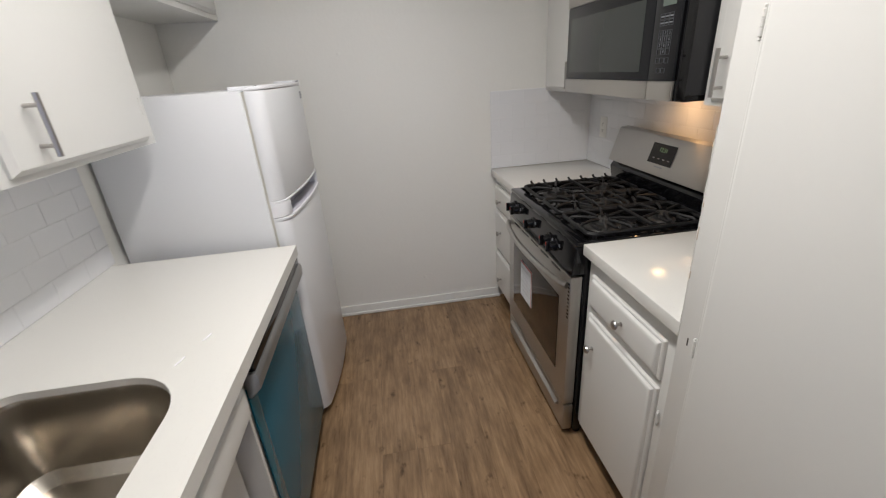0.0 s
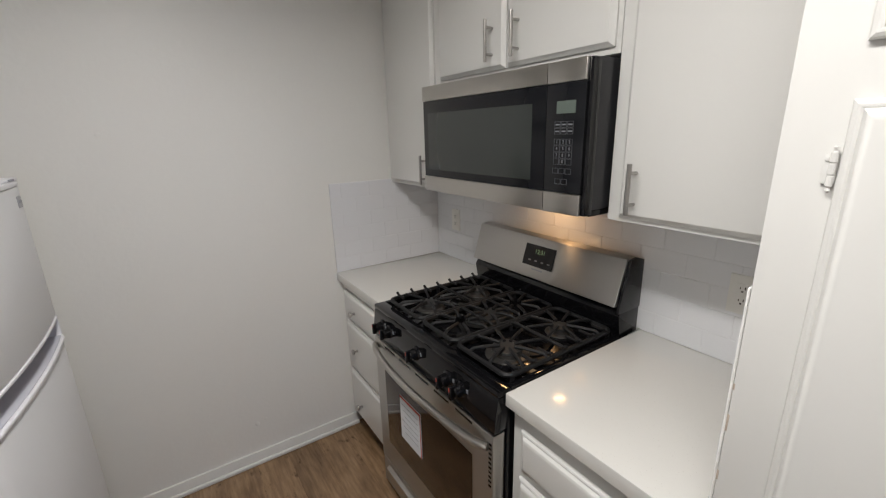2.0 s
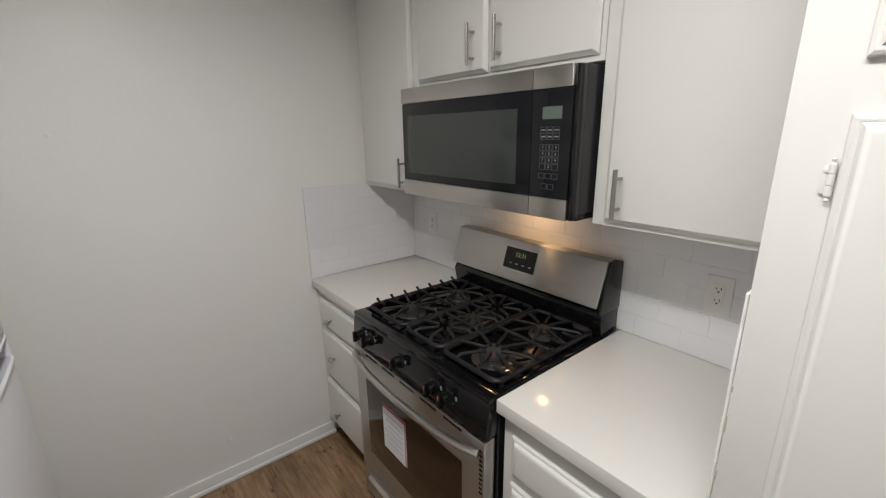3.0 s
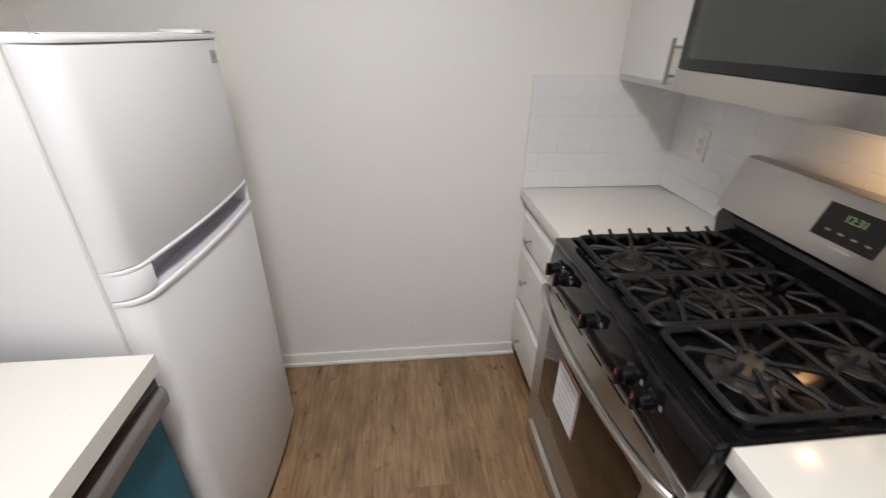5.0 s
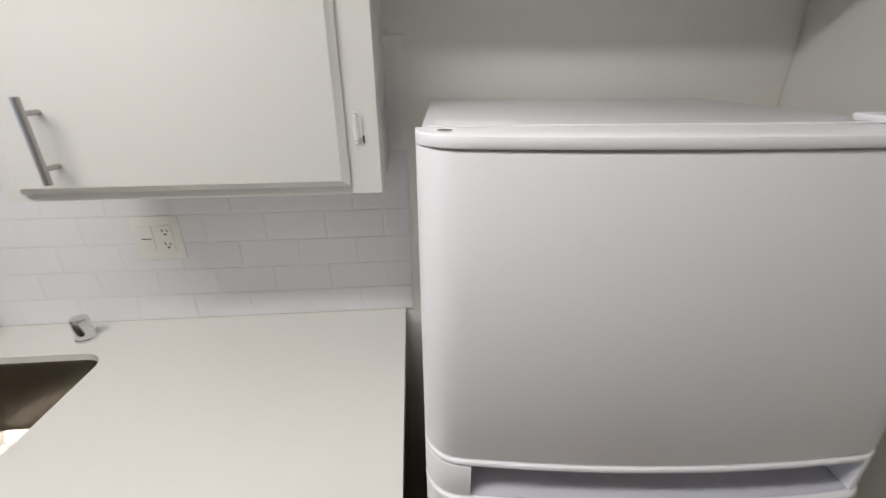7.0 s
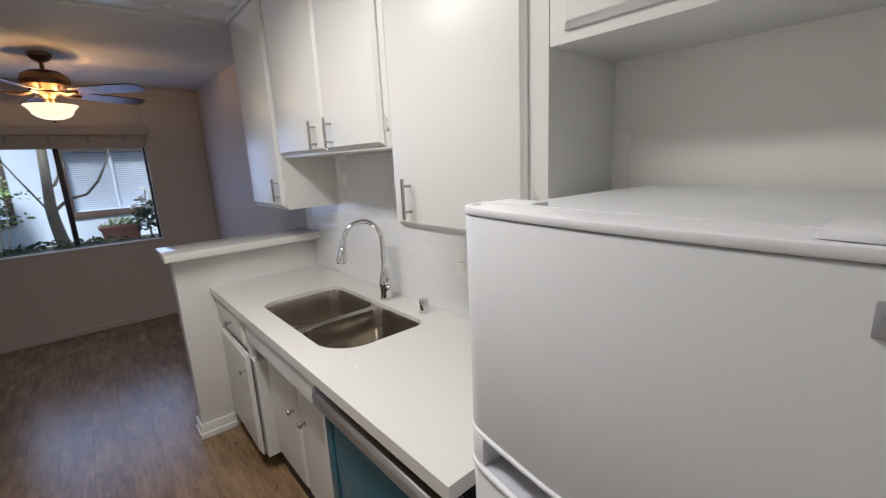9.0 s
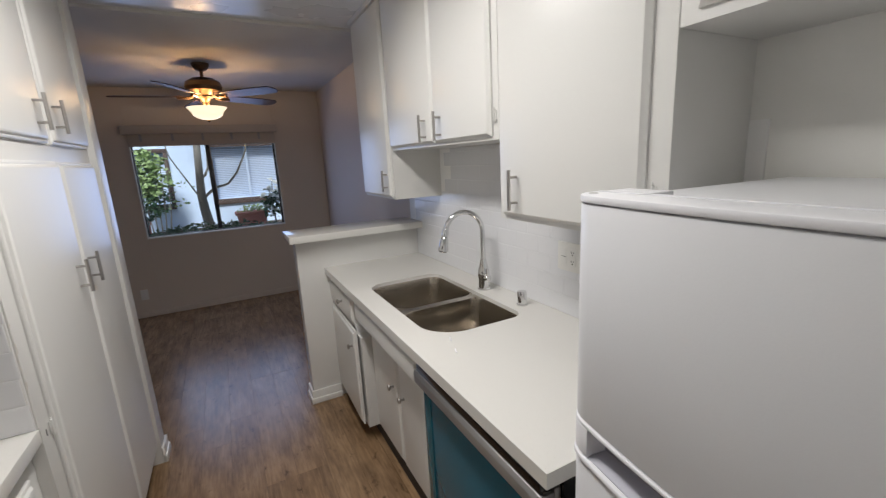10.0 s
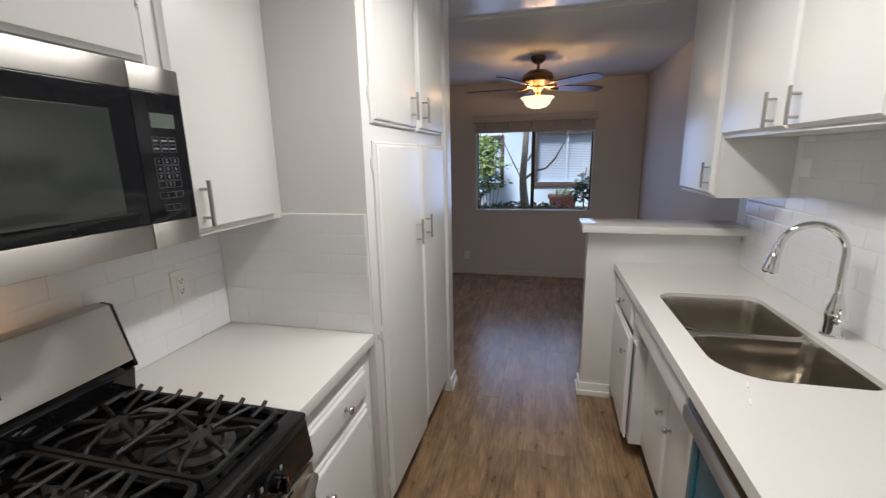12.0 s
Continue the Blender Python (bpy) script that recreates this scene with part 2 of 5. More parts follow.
def plank_wood():
    m = bpy.data.materials.new("vinyl_plank_oak")
    m.use_nodes = True
    n, l = m.node_tree.nodes, m.node_tree.links
    b = n["Principled BSDF"]
    tc, oi = n.new("ShaderNodeTexCoord"), n.new("ShaderNodeObjectInfo")
    off = n.new("ShaderNodeVectorMath")
    off.operation = "MULTIPLY_ADD"
    off.inputs[1].default_value = (1, 1, 1)
    comb = n.new("ShaderNodeCombineXYZ")
    mul = n.new("ShaderNodeMath")
    mul.operation = "MULTIPLY"
    mul.inputs[1].default_value = 37.0
    l.new(oi.outputs["Random"], mul.inputs[0])
    l.new(mul.outputs[0], comb.inputs[0])
    l.new(mul.outputs[0], comb.inputs[1])
    l.new(tc.outputs["Object"], off.inputs[0])
    l.new(comb.outputs[0], off.inputs[2])

    def noise_of(scale, sx, sy, detail):
        mp, nz = n.new("ShaderNodeMapping"), n.new("ShaderNodeTexNoise")
        mp.inputs["Scale"].default_value = (sx, sy, 1)
        nz.inputs["Scale"].default_value, nz.inputs["Detail"].default_value = scale, detail
        nz.inputs["Roughness"].default_value = 0.62
        l.new(off.outputs[0], mp.inputs[0])
        l.new(mp.outputs[0], nz.inputs["Vector"])
        return nz

    grain, broad, knots = noise_of(1, 70, 6.0, 8), noise_of(1, 13, 3.2, 4), noise_of(1, 17, 10, 3)
    ramp = n.new("ShaderNodeValToRGB")
    e = ramp.color_ramp.elements
    e[0].position, e[0].color = 0.32, (0.104, 0.061, 0.031, 1)
    e[1].position, e[1].color = 0.66, (0.41, 0.262, 0.146, 1)
    mid = e.new(0.5)
    mid.color = (0.262, 0.163, 0.089, 1)
    add = n.new("ShaderNodeMath")
    add.operation = "MULTIPLY_ADD"
    add.inputs[1].default_value = 0.42
    l.new(grain.outputs[0], add.inputs[0])
    hb = n.new("ShaderNodeMath")
    hb.operation = "MULTIPLY_ADD"
    hb.inputs[1].default_value, hb.inputs[2].default_value = 0.46, 0.02
    l.new(broad.outputs[0], hb.inputs[0])
    l.new(hb.outputs[0], add.inputs[2])
    rnd = n.new("ShaderNodeMath")
    rnd.operation = "MULTIPLY_ADD"
    rnd.inputs[1].default_value = 0.06
    l.new(oi.outputs["Random"], rnd.inputs[0])
    l.new(add.outputs[0], rnd.inputs[2])
    l.new(rnd.outputs[0], ramp.inputs[0])
    kr = n.new("ShaderNodeValToRGB")
    kr.color_ramp.elements[0].position, kr.color_ramp.elements[0].color = 0.27, (0.36, 0.34, 0.3, 1)
    kr.color_ramp.elements[1].position, kr.color_ramp.elements[1].color = 0.385, (1, 1, 1, 1)
    l.new(knots.outputs[0], kr.inputs[0])
    mx = n.new("ShaderNodeMix")
    mx.data_type, mx.blend_type = "RGBA", "MULTIPLY"
    mx.inputs[0].default_value = 1
    l.new(ramp.outputs[0], mx.inputs[6])
    l.new(kr.outputs[0], mx.inputs[7])
    l.new(mx.outputs[2], b.inputs["Base Color"])
    b.inputs["Roughness"].default_value = 0.27
    bp = n.new("ShaderNodeBump")
    bp.inputs["Strength"].default_value, bp.inputs["Distance"].default_value = 0.12, 0.001
    l.new(grain.outputs[0], bp.inputs["Height"])
    l.new(bp.outputs[0], b.inputs["Normal"])
    return m


M_QUARTZ, M_PLANK = quartz(), plank_wood()


# ==== building helpers ====
def box(x0, x1, y0, y1, z0, z1, bevel=0.0, seg=2, bm=None):
    b = bmesh.new()
    bmesh.ops.create_cube(b, size=1)
    for v in b.verts:
        v.co = ((x0 + x1) / 2 + v.co.x * (x1 - x0), (y0 + y1) / 2 + v.co.y * (y1 - y0), (z0 + z1) / 2 + v.co.z * (z1 - z0))
    if bevel:
        bmesh.ops.bevel(b, geom=b.edges[:], offset=bevel, segments=seg, profile=0.6, affect="EDGES", clamp_overlap=True)
    return join(bm, b) if bm else b


def join(bm, other):
    me = bpy.data.meshes.new("scrap")
    other.to_mesh(me)
    other.free()
    bm.from_mesh(me)
    bpy.data.meshes.remove(me)
    return bm


def tube(points, radius, seg=12, bm=None, taper=None, closed_ends=True):
    """A round bar along points."""
    b = bmesh.new()
    pts = [Vector(p) for p in points]
    rings = []
    side = None
    for i, p in enumerate(pts):
        way = (pts[min(i + 1, len(pts) - 1)] - pts[max(i - 1, 0)]).normalized()
        if side is None:
            side = way.orthogonal().normalized()
        side = (side - way * side.dot(way)).normalized()
        up = way.cross(side)
        r = radius if taper is None else radius * (1 + (taper - 1) * i / (len(pts) - 1))
        rings.append([b.verts.new(p + (side * math.cos(a) + up * math.sin(a)) * r) for a in [2 * math.pi * k / seg for k in range(seg)]])
    for a, c in zip(rings, rings[1:]):
        for k in range(seg):
            b.faces.new((a[k], a[(k + 1) % seg], c[(k + 1) % seg], c[k]))
    if closed_ends:
        b.faces.new(rings[0][::-1])
        b.faces.new(rings[-1])
    bmesh.ops.recalc_face_normals(b, faces=b.faces[:])
    return join(bm, b) if bm else b


def lathe(profile, place=(0, 0, 0), axis="z", seg=24, bm=None, caps=True):
    """A turned shape: profile is (radius, height) along the axis."""
    b = bmesh.new()
    rings = []
    for r, h in profile:
        ring = []
        for k in range(seg):
            a = 2 * math.pi * k / seg
            u, v = r * math.cos(a), r * math.sin(a)
            co = {"z": (u, v, h), "x": (h, u, v), "y": (u, h, v)}[axis]
            ring.append(b.verts.new(Vector(co) + Vector(place)))
        rings.append(ring)
    for a, c in zip(rings, rings[1:]):
        for k in range(seg):
            b.faces.new((a[k], a[(k + 1) % seg], c[(k + 1) % seg], c[k]))
    if caps:
        b.faces.new(rings[0][::-1])
        b.faces.new(rings[-1])
    bmesh.ops.recalc_face_normals(b, faces=b.faces[:])
    return join(bm, b) if bm else b


def prism(outline, lo, hi, axis="z", bevel=0.0, bm=None):
    """An outline of (u, v) drawn out along an axis: z (x, y), x (y, z) or y (x, z)."""
    b = bmesh.new()

    def co(u, v, w):
        return {"z": (u, v, w), "x": (w, u, v), "y": (u, w, v)}[axis]

    lows = [b.verts.new(co(u, v, lo)) for u, v in outline]
    highs = [b.verts.new(co(u, v, hi)) for u, v in outline]
    b.faces.new(lows)
    b.faces.new(highs)
    k = len(outline)
    for i in range(k):
        b.faces.new((lows[i], lows[(i + 1) % k], highs[(i + 1) % k], highs[i]))
    bmesh.ops.recalc_face_normals(b, faces=b.faces[:])
    if bevel:
        bmesh.ops.bevel(b, geom=b.edges[:], offset=bevel, segments=2, profile=0.6, affect="EDGES", clamp_overlap=True)
    return join(bm, b) if bm else b


def mesh_of(name, bm, mat, smooth=True, sharp=24):
    me = bpy.data.meshes.new(name)
    bm.normal_update()
    bm.to_mesh(me)
    bm.free()
    me.materials.append(mat)
    if smooth and len(me.polygons):
        me.shade_smooth()
        me.set_sharp_from_angle(angle=radians(sharp))
    return me


def thing(name, place, label, category, group="", kind="", turn=0):
    ob = new(name)
    ob.empty_display_size = 0.05
    ob.matrix_world = pose(*place, 0, 0, turn)
    ob["base"] = list(place)
    return tagged(ob, label, category, group, kind)


def part(name, bm, mat, parent, label="", local=False):
    """Links a bmesh, drawn in room metres (local: in the thing's own), as one mesh under a thing or part."""
    root = parent
    while root.parent:
        root = root.parent
    if not local and "base" in root:
        bmesh.ops.translate(bm, verts=bm.verts[:], vec=-Vector(root["base"]))
    ob = new(name, mesh_of(name, bm, mat))
    ob.parent = parent
    return tagged(ob, label)


def solo(name, bm, mat, label, category, kind="", group=""):
    """A thing that is one mesh, drawn in room metres."""
    ob = new(name, mesh_of(name, bm, mat))
    return tagged(ob, label, category, group, kind)


def structure(name, bm, mat, label="", category=""):
    return solo(name, bm, mat, label or name.replace("_", " "), category or name.split("_")[0], "structure")


# ==== large structure ====
XL, XR, YE, YF, ZC, ZD = -0.255, 2.096, 3.278, -2.57, 2.45, 2.43   # side walls, end wall, window wall, ceilings
XD = 3.6                                                            # far side of the dining room
WX0, WX1, WZ0, WZ1 = 0.293, 1.722, 0.864, 1.968                      # window opening
structure("wall_end", box(XL - 0.12, XR + 0.12, YE, YE + 0.12, 0, ZC), M_WALL, "smooth off-white painted end wall of the kitchen", "wall")
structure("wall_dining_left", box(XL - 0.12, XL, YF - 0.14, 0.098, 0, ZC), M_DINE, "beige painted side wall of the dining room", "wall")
structure("wall_sink_side", box(XL - 0.12, XL, 0.1, YE - 0.002, 0, ZC), M_WALL, "off-white painted wall behind the sink counter", "wall")
structure("wall_range_side", box(XR, XR + 0.12, 0.2, YE - 0.002, 0, ZC), M_WALL, "off-white painted wall behind the range", "wall")
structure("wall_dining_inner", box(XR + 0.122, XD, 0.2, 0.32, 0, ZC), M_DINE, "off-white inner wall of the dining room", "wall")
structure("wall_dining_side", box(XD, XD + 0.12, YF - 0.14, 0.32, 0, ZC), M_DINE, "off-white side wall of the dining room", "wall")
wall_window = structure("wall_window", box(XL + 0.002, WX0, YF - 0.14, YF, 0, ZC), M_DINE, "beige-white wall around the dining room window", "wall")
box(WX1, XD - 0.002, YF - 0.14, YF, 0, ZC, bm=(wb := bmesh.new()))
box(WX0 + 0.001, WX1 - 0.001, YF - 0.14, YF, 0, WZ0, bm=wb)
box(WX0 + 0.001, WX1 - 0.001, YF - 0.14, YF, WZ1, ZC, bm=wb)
wb.from_mesh(wall_window.data)
wb.to_mesh(wall_window.data)
wb.free()
structure("ceiling_kitchen", box(XL - 0.12, XR + 0.12, -0.1, YE + 0.12, ZC, ZC + 0.1), M_CEIL, "glossy white painted kitchen ceiling", "ceiling")
structure("ceiling_dining", box(XL, XD, YF, -0.098, ZD, ZD + 0.14), M_POP, "off-white textured acoustic ceiling", "ceiling")
structure("ceiling_dining_edge", box(XR + 0.121, XD, -0.097, 0.2, ZD, ZD + 0.14), M_POP, "off-white textured acoustic ceiling edge", "ceiling")


# board with a rounded top edge and a shoe moulding at its foot
bm = box(-0.2, 1.5, YE - 0.013, YE, 0, 0.066, 0.005)
box(-0.2, 1.5, YE - 0.03, YE - 0.0135, 0, 0.02, 0.009, bm=bm)
structure("baseboard_end", bm, M_TRIM, "white painted baseboard with a rounded shoe moulding", "baseboard")
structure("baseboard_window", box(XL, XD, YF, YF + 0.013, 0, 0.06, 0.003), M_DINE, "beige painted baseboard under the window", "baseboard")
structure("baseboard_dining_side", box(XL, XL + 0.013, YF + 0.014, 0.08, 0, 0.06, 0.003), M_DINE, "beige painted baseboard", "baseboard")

# half-height wall at the counter's end, with its quartz ledge
structure("wall_half_height", box(XL + 0.001, 0.58, 0.1, 0.213, 0, 1.107, 0.003), M_CAB, "white half-height wall closing the sink counter", "wall")
bm = box(0.397, 0.5935, 0.2135, 0.226, 0, 0.09, 0.003)
box(0.581, 0.5935, 0.086, 0.213, 0, 0.09, 0.003, bm=bm)
box(0.397, 0.602, 0.2135, 0.235, 0, 0.038, 0.004, bm=bm)
box(0.581, 0.602, 0.086, 0.213, 0, 0.038, 0.004, bm=bm)
structure("baseboard_half_wall", bm, M_TRIM, "white baseboard wrapped round the half wall", "baseboard")
solo("wall_ledge", box(XL + 0.001, 0.622, 0.01, 0.312, 1.108, 1.151, 0.004), M_QUARTZ, "white quartz ledge capping the half wall", "ledge")

# window frame, panes, roller shade
win = thing("window_1", (1.02, YF - 0.07, WZ0), "dark aluminium sliding window, one leaf half open", "window", kind="structure")
fy = YF - 0.138
bm = box(WX0, WX0 + 0.022, fy, fy + 0.06, WZ0, WZ1, 0.003)
box(WX1 - 0.016, WX1, fy, fy + 0.06, WZ0, WZ1, 0.003, bm=bm)
box(WX0 + 0.03, WX1 - 0.03, fy, fy + 0.06, WZ0, WZ0 + 0.018, 0.003, bm=bm)
box(WX0 + 0.03, WX1 - 0.03, fy, fy + 0.06, WZ1 - 0.03, WZ1, 0.003, bm=bm)
part("window_frame", bm, M_ALU, win)
bm = box(0.985, 1.03, fy + 0.012, fy + 0.05, WZ0 + 0.03, WZ1 - 0.03, 0.003)
part("meeting_stile", bm, M_ALU, win)
part("latch", box(0.995, 1.022, fy + 0.05, fy + 0.068, 1.46, 1.52, 0.004), M_ALU, win)
pane = part("pane", box(WX0 + 0.03, 0.985, fy + 0.028, fy + 0.032, WZ0 + 0.03, WZ1 - 0.03), M_GLASS, win)
pane2 = part("pane", box(1.03, WX1 - 0.03, fy + 0.018, fy + 0.022, WZ0 + 0.03, WZ1 - 0.03), M_GLASS, win)
pane.visible_shadow = pane2.visible_shadow = False
bm = box(WX0 + 0.001, WX1 - 0.001, YF - 0.077, YF + 0.012, WZ0 + 0.001, WZ0 + 0.014, 0.003)
part("window_sill", bm, M_TRIM, win, "white painted sill")
# added white strips put the reveal's sunlight into colour, on both sides
for jx in (WX0 + 0.001, WX1 - 0.007):
    part("sunlit_reveal_strip", box(jx, jx + 0.006, YF - 0.077, YF + 0.006, WZ0 + 0.0145, WZ1 - 0.001, 0.001), M_TRIM, win, "white strip standing for the sunlit window reveal")
shade = thing("roller_shade", (1.02, YF + 0.02, 1.93), "rolled-up beige fabric window shade", "window shade")
part("valance", box(WX0 - 0.03, WX1 + 0.035, YF + 0.001, YF + 0.075, 1.965, 2.05, 0.006), M_SHADE, shade)
part("fabric", box(WX0 + 0.002, WX1 - 0.002, YF + 0.02, YF + 0.03, 1.84, 1.964, 0.002), M_SHADE, shade)
for i in range(5):
    xx = WX1 - 0.12 - i * 0.285
    part("clip", box(xx - 0.012, xx + 0.012, YF + 0.031, YF + 0.038, 1.89, 1.964, 0.003), M_INK, shade)

# ==== cabinets ====
def slab(front, out, y0, y1, z0, z1, chamfer=0.022, thick=0.02):
    """A lipped slab door in the plane x = front that stands out by thick towards out (+1 or -1)."""
    b = bmesh.new()
    levels = [(0.0, 0.0), (0.0, 0.007), (0.003, 0.009), (chamfer, thick - 0.001), (chamfer + 0.003, thick)]
    if chamfer > 0.02:
        # a small bead, a quirk and a cove
        levels = [(0.0, 0.0), (0.0, 0.005), (0.002, 0.0085), (0.006, 0.0105), (0.009, 0.0105), (0.011, 0.0095), (0.016, 0.0165), (0.021, 0.0194), (0.025, thick)]
    rings = []
    for inset, h in levels:
        x = front + out * h
        rings.append([b.verts.new((x, y, z)) for y, z in ((y0 + inset, z0 + inset), (y1 - inset, z0 + inset), (y1 - inset, z1 - inset), (y0 + inset, z1 - inset))])
    for a, c in zip(rings, rings[1:]):
        for k in range(4):
            b.faces.new((a[k], a[(k + 1) % 4], c[(k + 1) % 4], c[k]))
    b.faces.new(rings[0])
    b.faces.new(rings[-1])
    bmesh.ops.recalc_face_normals(b, faces=b.faces[:])
    return b


def bar_pull(x, out, y, z0, z1, parent):
    z1 = z0 + (z1 - z0) * 0.88
    bm = tube([(x + out * 0.032, y, z0), (x + out * 0.032, y, z1)], 0.006, 14)
    for z in (z0 + 0.024, z1 - 0.024):
        tube([(x, y, z), (x + out * 0.032, y, z)], 0.0045, 10, bm=bm)
    return part("handle", bm, M_NICKEL, parent, "brushed nickel bar handle")


def knob(x, out, y, z, parent):
    prof = [(0.008, 0.0), (0.008, 0.002), (0.0045, 0.004), (0.0045, 0.014), (0.012, 0.018), (0.015, 0.023), (0.013, 0.028), (0.004, 0.03)]
    return part("knob", lathe([(r, out * h) for r, h in prof], (x, y, z), "x", 16), M_NICKEL, parent, "brushed nickel round knob")


def hinge(x, out, y, z, parent, gap):
    """A face-mounted hinge: a leaf with a knuckle and two finials."""
    bm = box(min(x, x + out * 0.003), max(x, x + out * 0.003), y - 0.008, y + 0.006, z - 0.018, z + 0.018, 0.001)
    lathe([(0.001, -0.028), (0.003, -0.026), (0.0018, -0.022), (0.004, -0.02), (0.004, -0.0085), (0.003, -0.008), (0.003, -0.0065), (0.004, -0.006), (0.004, 0.006),
           (0.003, 0.0065), (0.003, 0.008), (0.004, 0.0085), (0.004, 0.02), (0.0018, 0.022), (0.003, 0.026), (0.001, 0.028)], (x + out * 0.0045, y - 0.004, z), "z", 10, bm=bm)
    lathe([(0.003, 0.0), (0.003, out * 0.0012), (0.0005, out * 0.0016)], (x + out * 0.0032, y + 0.002, z + 0.012), "x", 8, bm=bm)
    hg = part("hinge", bm, M_CAB, parent, "white overpainted hinge")
    if gap:
        # solid dark sliver stands for the shade between door edge and frame
        part("gap", box(min(x, x + out * 0.0016), max(x, x + out * 0.0016), y + 0.0064, y + 0.009, z - 0.026, z - 0.014), M_SLOT, hg, "dark sliver painted as the shaded gap beside the hinge")
    return hg


def cabinet(name, label, x0, x1, y0, y1, z0, z1, out, doors, category="cabinet", group=""):
    """A box with its lipped doors. out: the side of the front; doors: (y0, y1, z0, z1, kind, pull place, hinge places)."""
    front = x1 if out > 0 else x0
    group = group or ("upper cabinets" if name == "upper_cabinet" else "")
    cab = thing(name, ((x0 + x1) / 2, (y0 + y1) / 2, z0), label, category, group)
    part("body", box(x0, x1, y0, y1, z0, z1, 0.002), M_CAB, cab)
    for a, b, lo, hi, kind, pull, hinges in doors:
        d = part(kind, slab(front + out * 0.0006, out, a, b, lo, hi, 0.012 if name == "upper_cabinet" else 0.022), M_CAB, cab)
        face = front + out * 0.0205
        if pull and len(pull) == 3:
            bar_pull(face, out, pull[0], pull[1], pull[2], d)
        elif pull:
            knob(face, out, pull[0], pull[1], d)
        for hy, hz in hinges:
            hinge(front + out * 0.001, out, hy, hz, d, name == "upper_cabinet")
    return cab


UL = 0.05          # front of the upper cabinets over the sink counter
ZT = ZC - 0.002
LW = XL + 0.002
cabinet("upper_cabinet", "tall narrow white upper cabinet above the half wall", LW, UL, 0.07, 0.618, 1.344, ZT, 1,
        [(0.09, 0.592, 1.357, 2.41, "door", (0.558, 1.39, 1.528), [(0.076, 2.2)])])
cabinet("upper_cabinet", "short white two-door upper cabinet above the sink", LW, UL, 0.62, 1.65, 1.62, ZT, 1,
        [(0.633, 1.172, 1.632, 2.41, "door", (1.103, 1.64, 1.776), []), (1.18, 1.616, 1.632, 2.41, "door", (1.252, 1.64, 1.776), [(1.633, 1.703), (1.633, 2.28)])])
cabinet("upper_cabinet", "tall white single-door upper cabinet beside the refrigerator", LW, UL, 1.652, 2.291, 1.344, ZT, 1,
        [(1.682, 2.236, 1.36, 2.41, "door", (1.77, 1.386, 1.536), [(2.258, 1.46), (2.258, 2.26)])])
cabinet("upper_cabinet", "short white cabinet built over the refrigerator niche", LW, UL, 2.293, YE - 0.002, 1.803, ZT, 1,
        [(2.333, 2.765, 1.828, 2.41, "door", None, [(2.318, 2.0)]), (2.775, 3.23, 1.828, 2.41, "door", None, [])])
structure("trim_cabinet_top", box(UL + 0.0005, UL + 0.02, 0.04, 2.275, 2.418, 2.446, 0.004), M_TRIM, "white moulding along the cabinet tops", "trim")
structure("trim_cabinet_end", box(XL, UL + 0.02, 0.036, 0.054, 2.418, 2.446, 0.004), M_TRIM, "white moulding across the cabinet end", "trim")

UR = 1.80          # front of the upper cabinets over the range
RW = XR - 0.002
cabinet("upper_cabinet", "tall white upper cabinet between range and end wall", UR, RW, 2.79, YE - 0.002, 1.354, ZT, -1,
        [(2.822, 3.24, 1.367, 2.41, "door", (2.885, 1.375, 1.52), [])])
cabinet("upper_cabinet", "short white two-door cabinet above the microwave", UR, RW, 1.968, 2.788, 1.783, ZT, -1,
        [(2.387, 2.772, 1.80, 2.41, "door", (2.442, 1.823, 1.97), []), (1.982, 2.375, 1.80, 2.41, "door", (2.318, 1.823, 1.97), [(1.976, 1.95)])])
cabinet("upper_cabinet", "tall white single-door upper cabinet beside the pantry", UR, RW, 1.492, 1.966, 1.354, ZT, -1,
        [(1.55, 1.928, 1.367, 2.41, "door", (1.881, 1.384, 1.53), [])])

# pantry, floor to ceiling
PX = 1.455
pantry = cabinet("pantry_cabinet", "tall white built-in pantry with four doors", PX, RW, 0.362, 1.49, 0.1, ZT, -1,
                 [(0.905, 1.424, 0.112, 1.625, "door", (1.0, 1.16, 1.295), [(1.434, 1.545), (1.434, 0.885), (1.434, 0.2)]),
                  (0.385, 0.865, 0.112, 1.625, "door", (0.82, 1.16, 1.295), []),
                  (0.905, 1.424, 1.686, 2.41, "door", (1.0, 1.725, 1.86), [(1.434, 1.79), (1.434, 2.3)]),
                  (0.385, 0.865, 1.686, 2.41, "door", (0.82, 1.725, 1.86), [])], "pantry")
structure("wall_pantry_end", box(1.428, XR - 0.002, 0.235, 0.36, 0, ZC - 0.001, 0.003), M_CAB, "white painted wall end beside the pantry", "wall")
bm = box(1.4155, 1.4275, 0.235, 0.36, 0, 0.09, 0.003)
box(1.4155, 1.9, 0.2225, 0.2345, 0, 0.09, 0.003, bm=bm)
box(1.408, 1.4275, 0.235, 0.36, 0, 0.038, 0.004, bm=bm)
box(1.408, 1.9, 0.215, 0.2345, 0, 0.038, 0.004, bm=bm)
structure("baseboard_pantry", bm, M_TRIM, "white baseboard round the pantry corner", "baseboard")
# pantry toe board coloured near black to carry the recess's shade
structure("trim_toe_pantry", box(PX + 0.06, RW, 0.362, 1.49, 0.001, 0.098), M_DARK, "recessed toe kick, its shade put into a near-black colour", "trim")
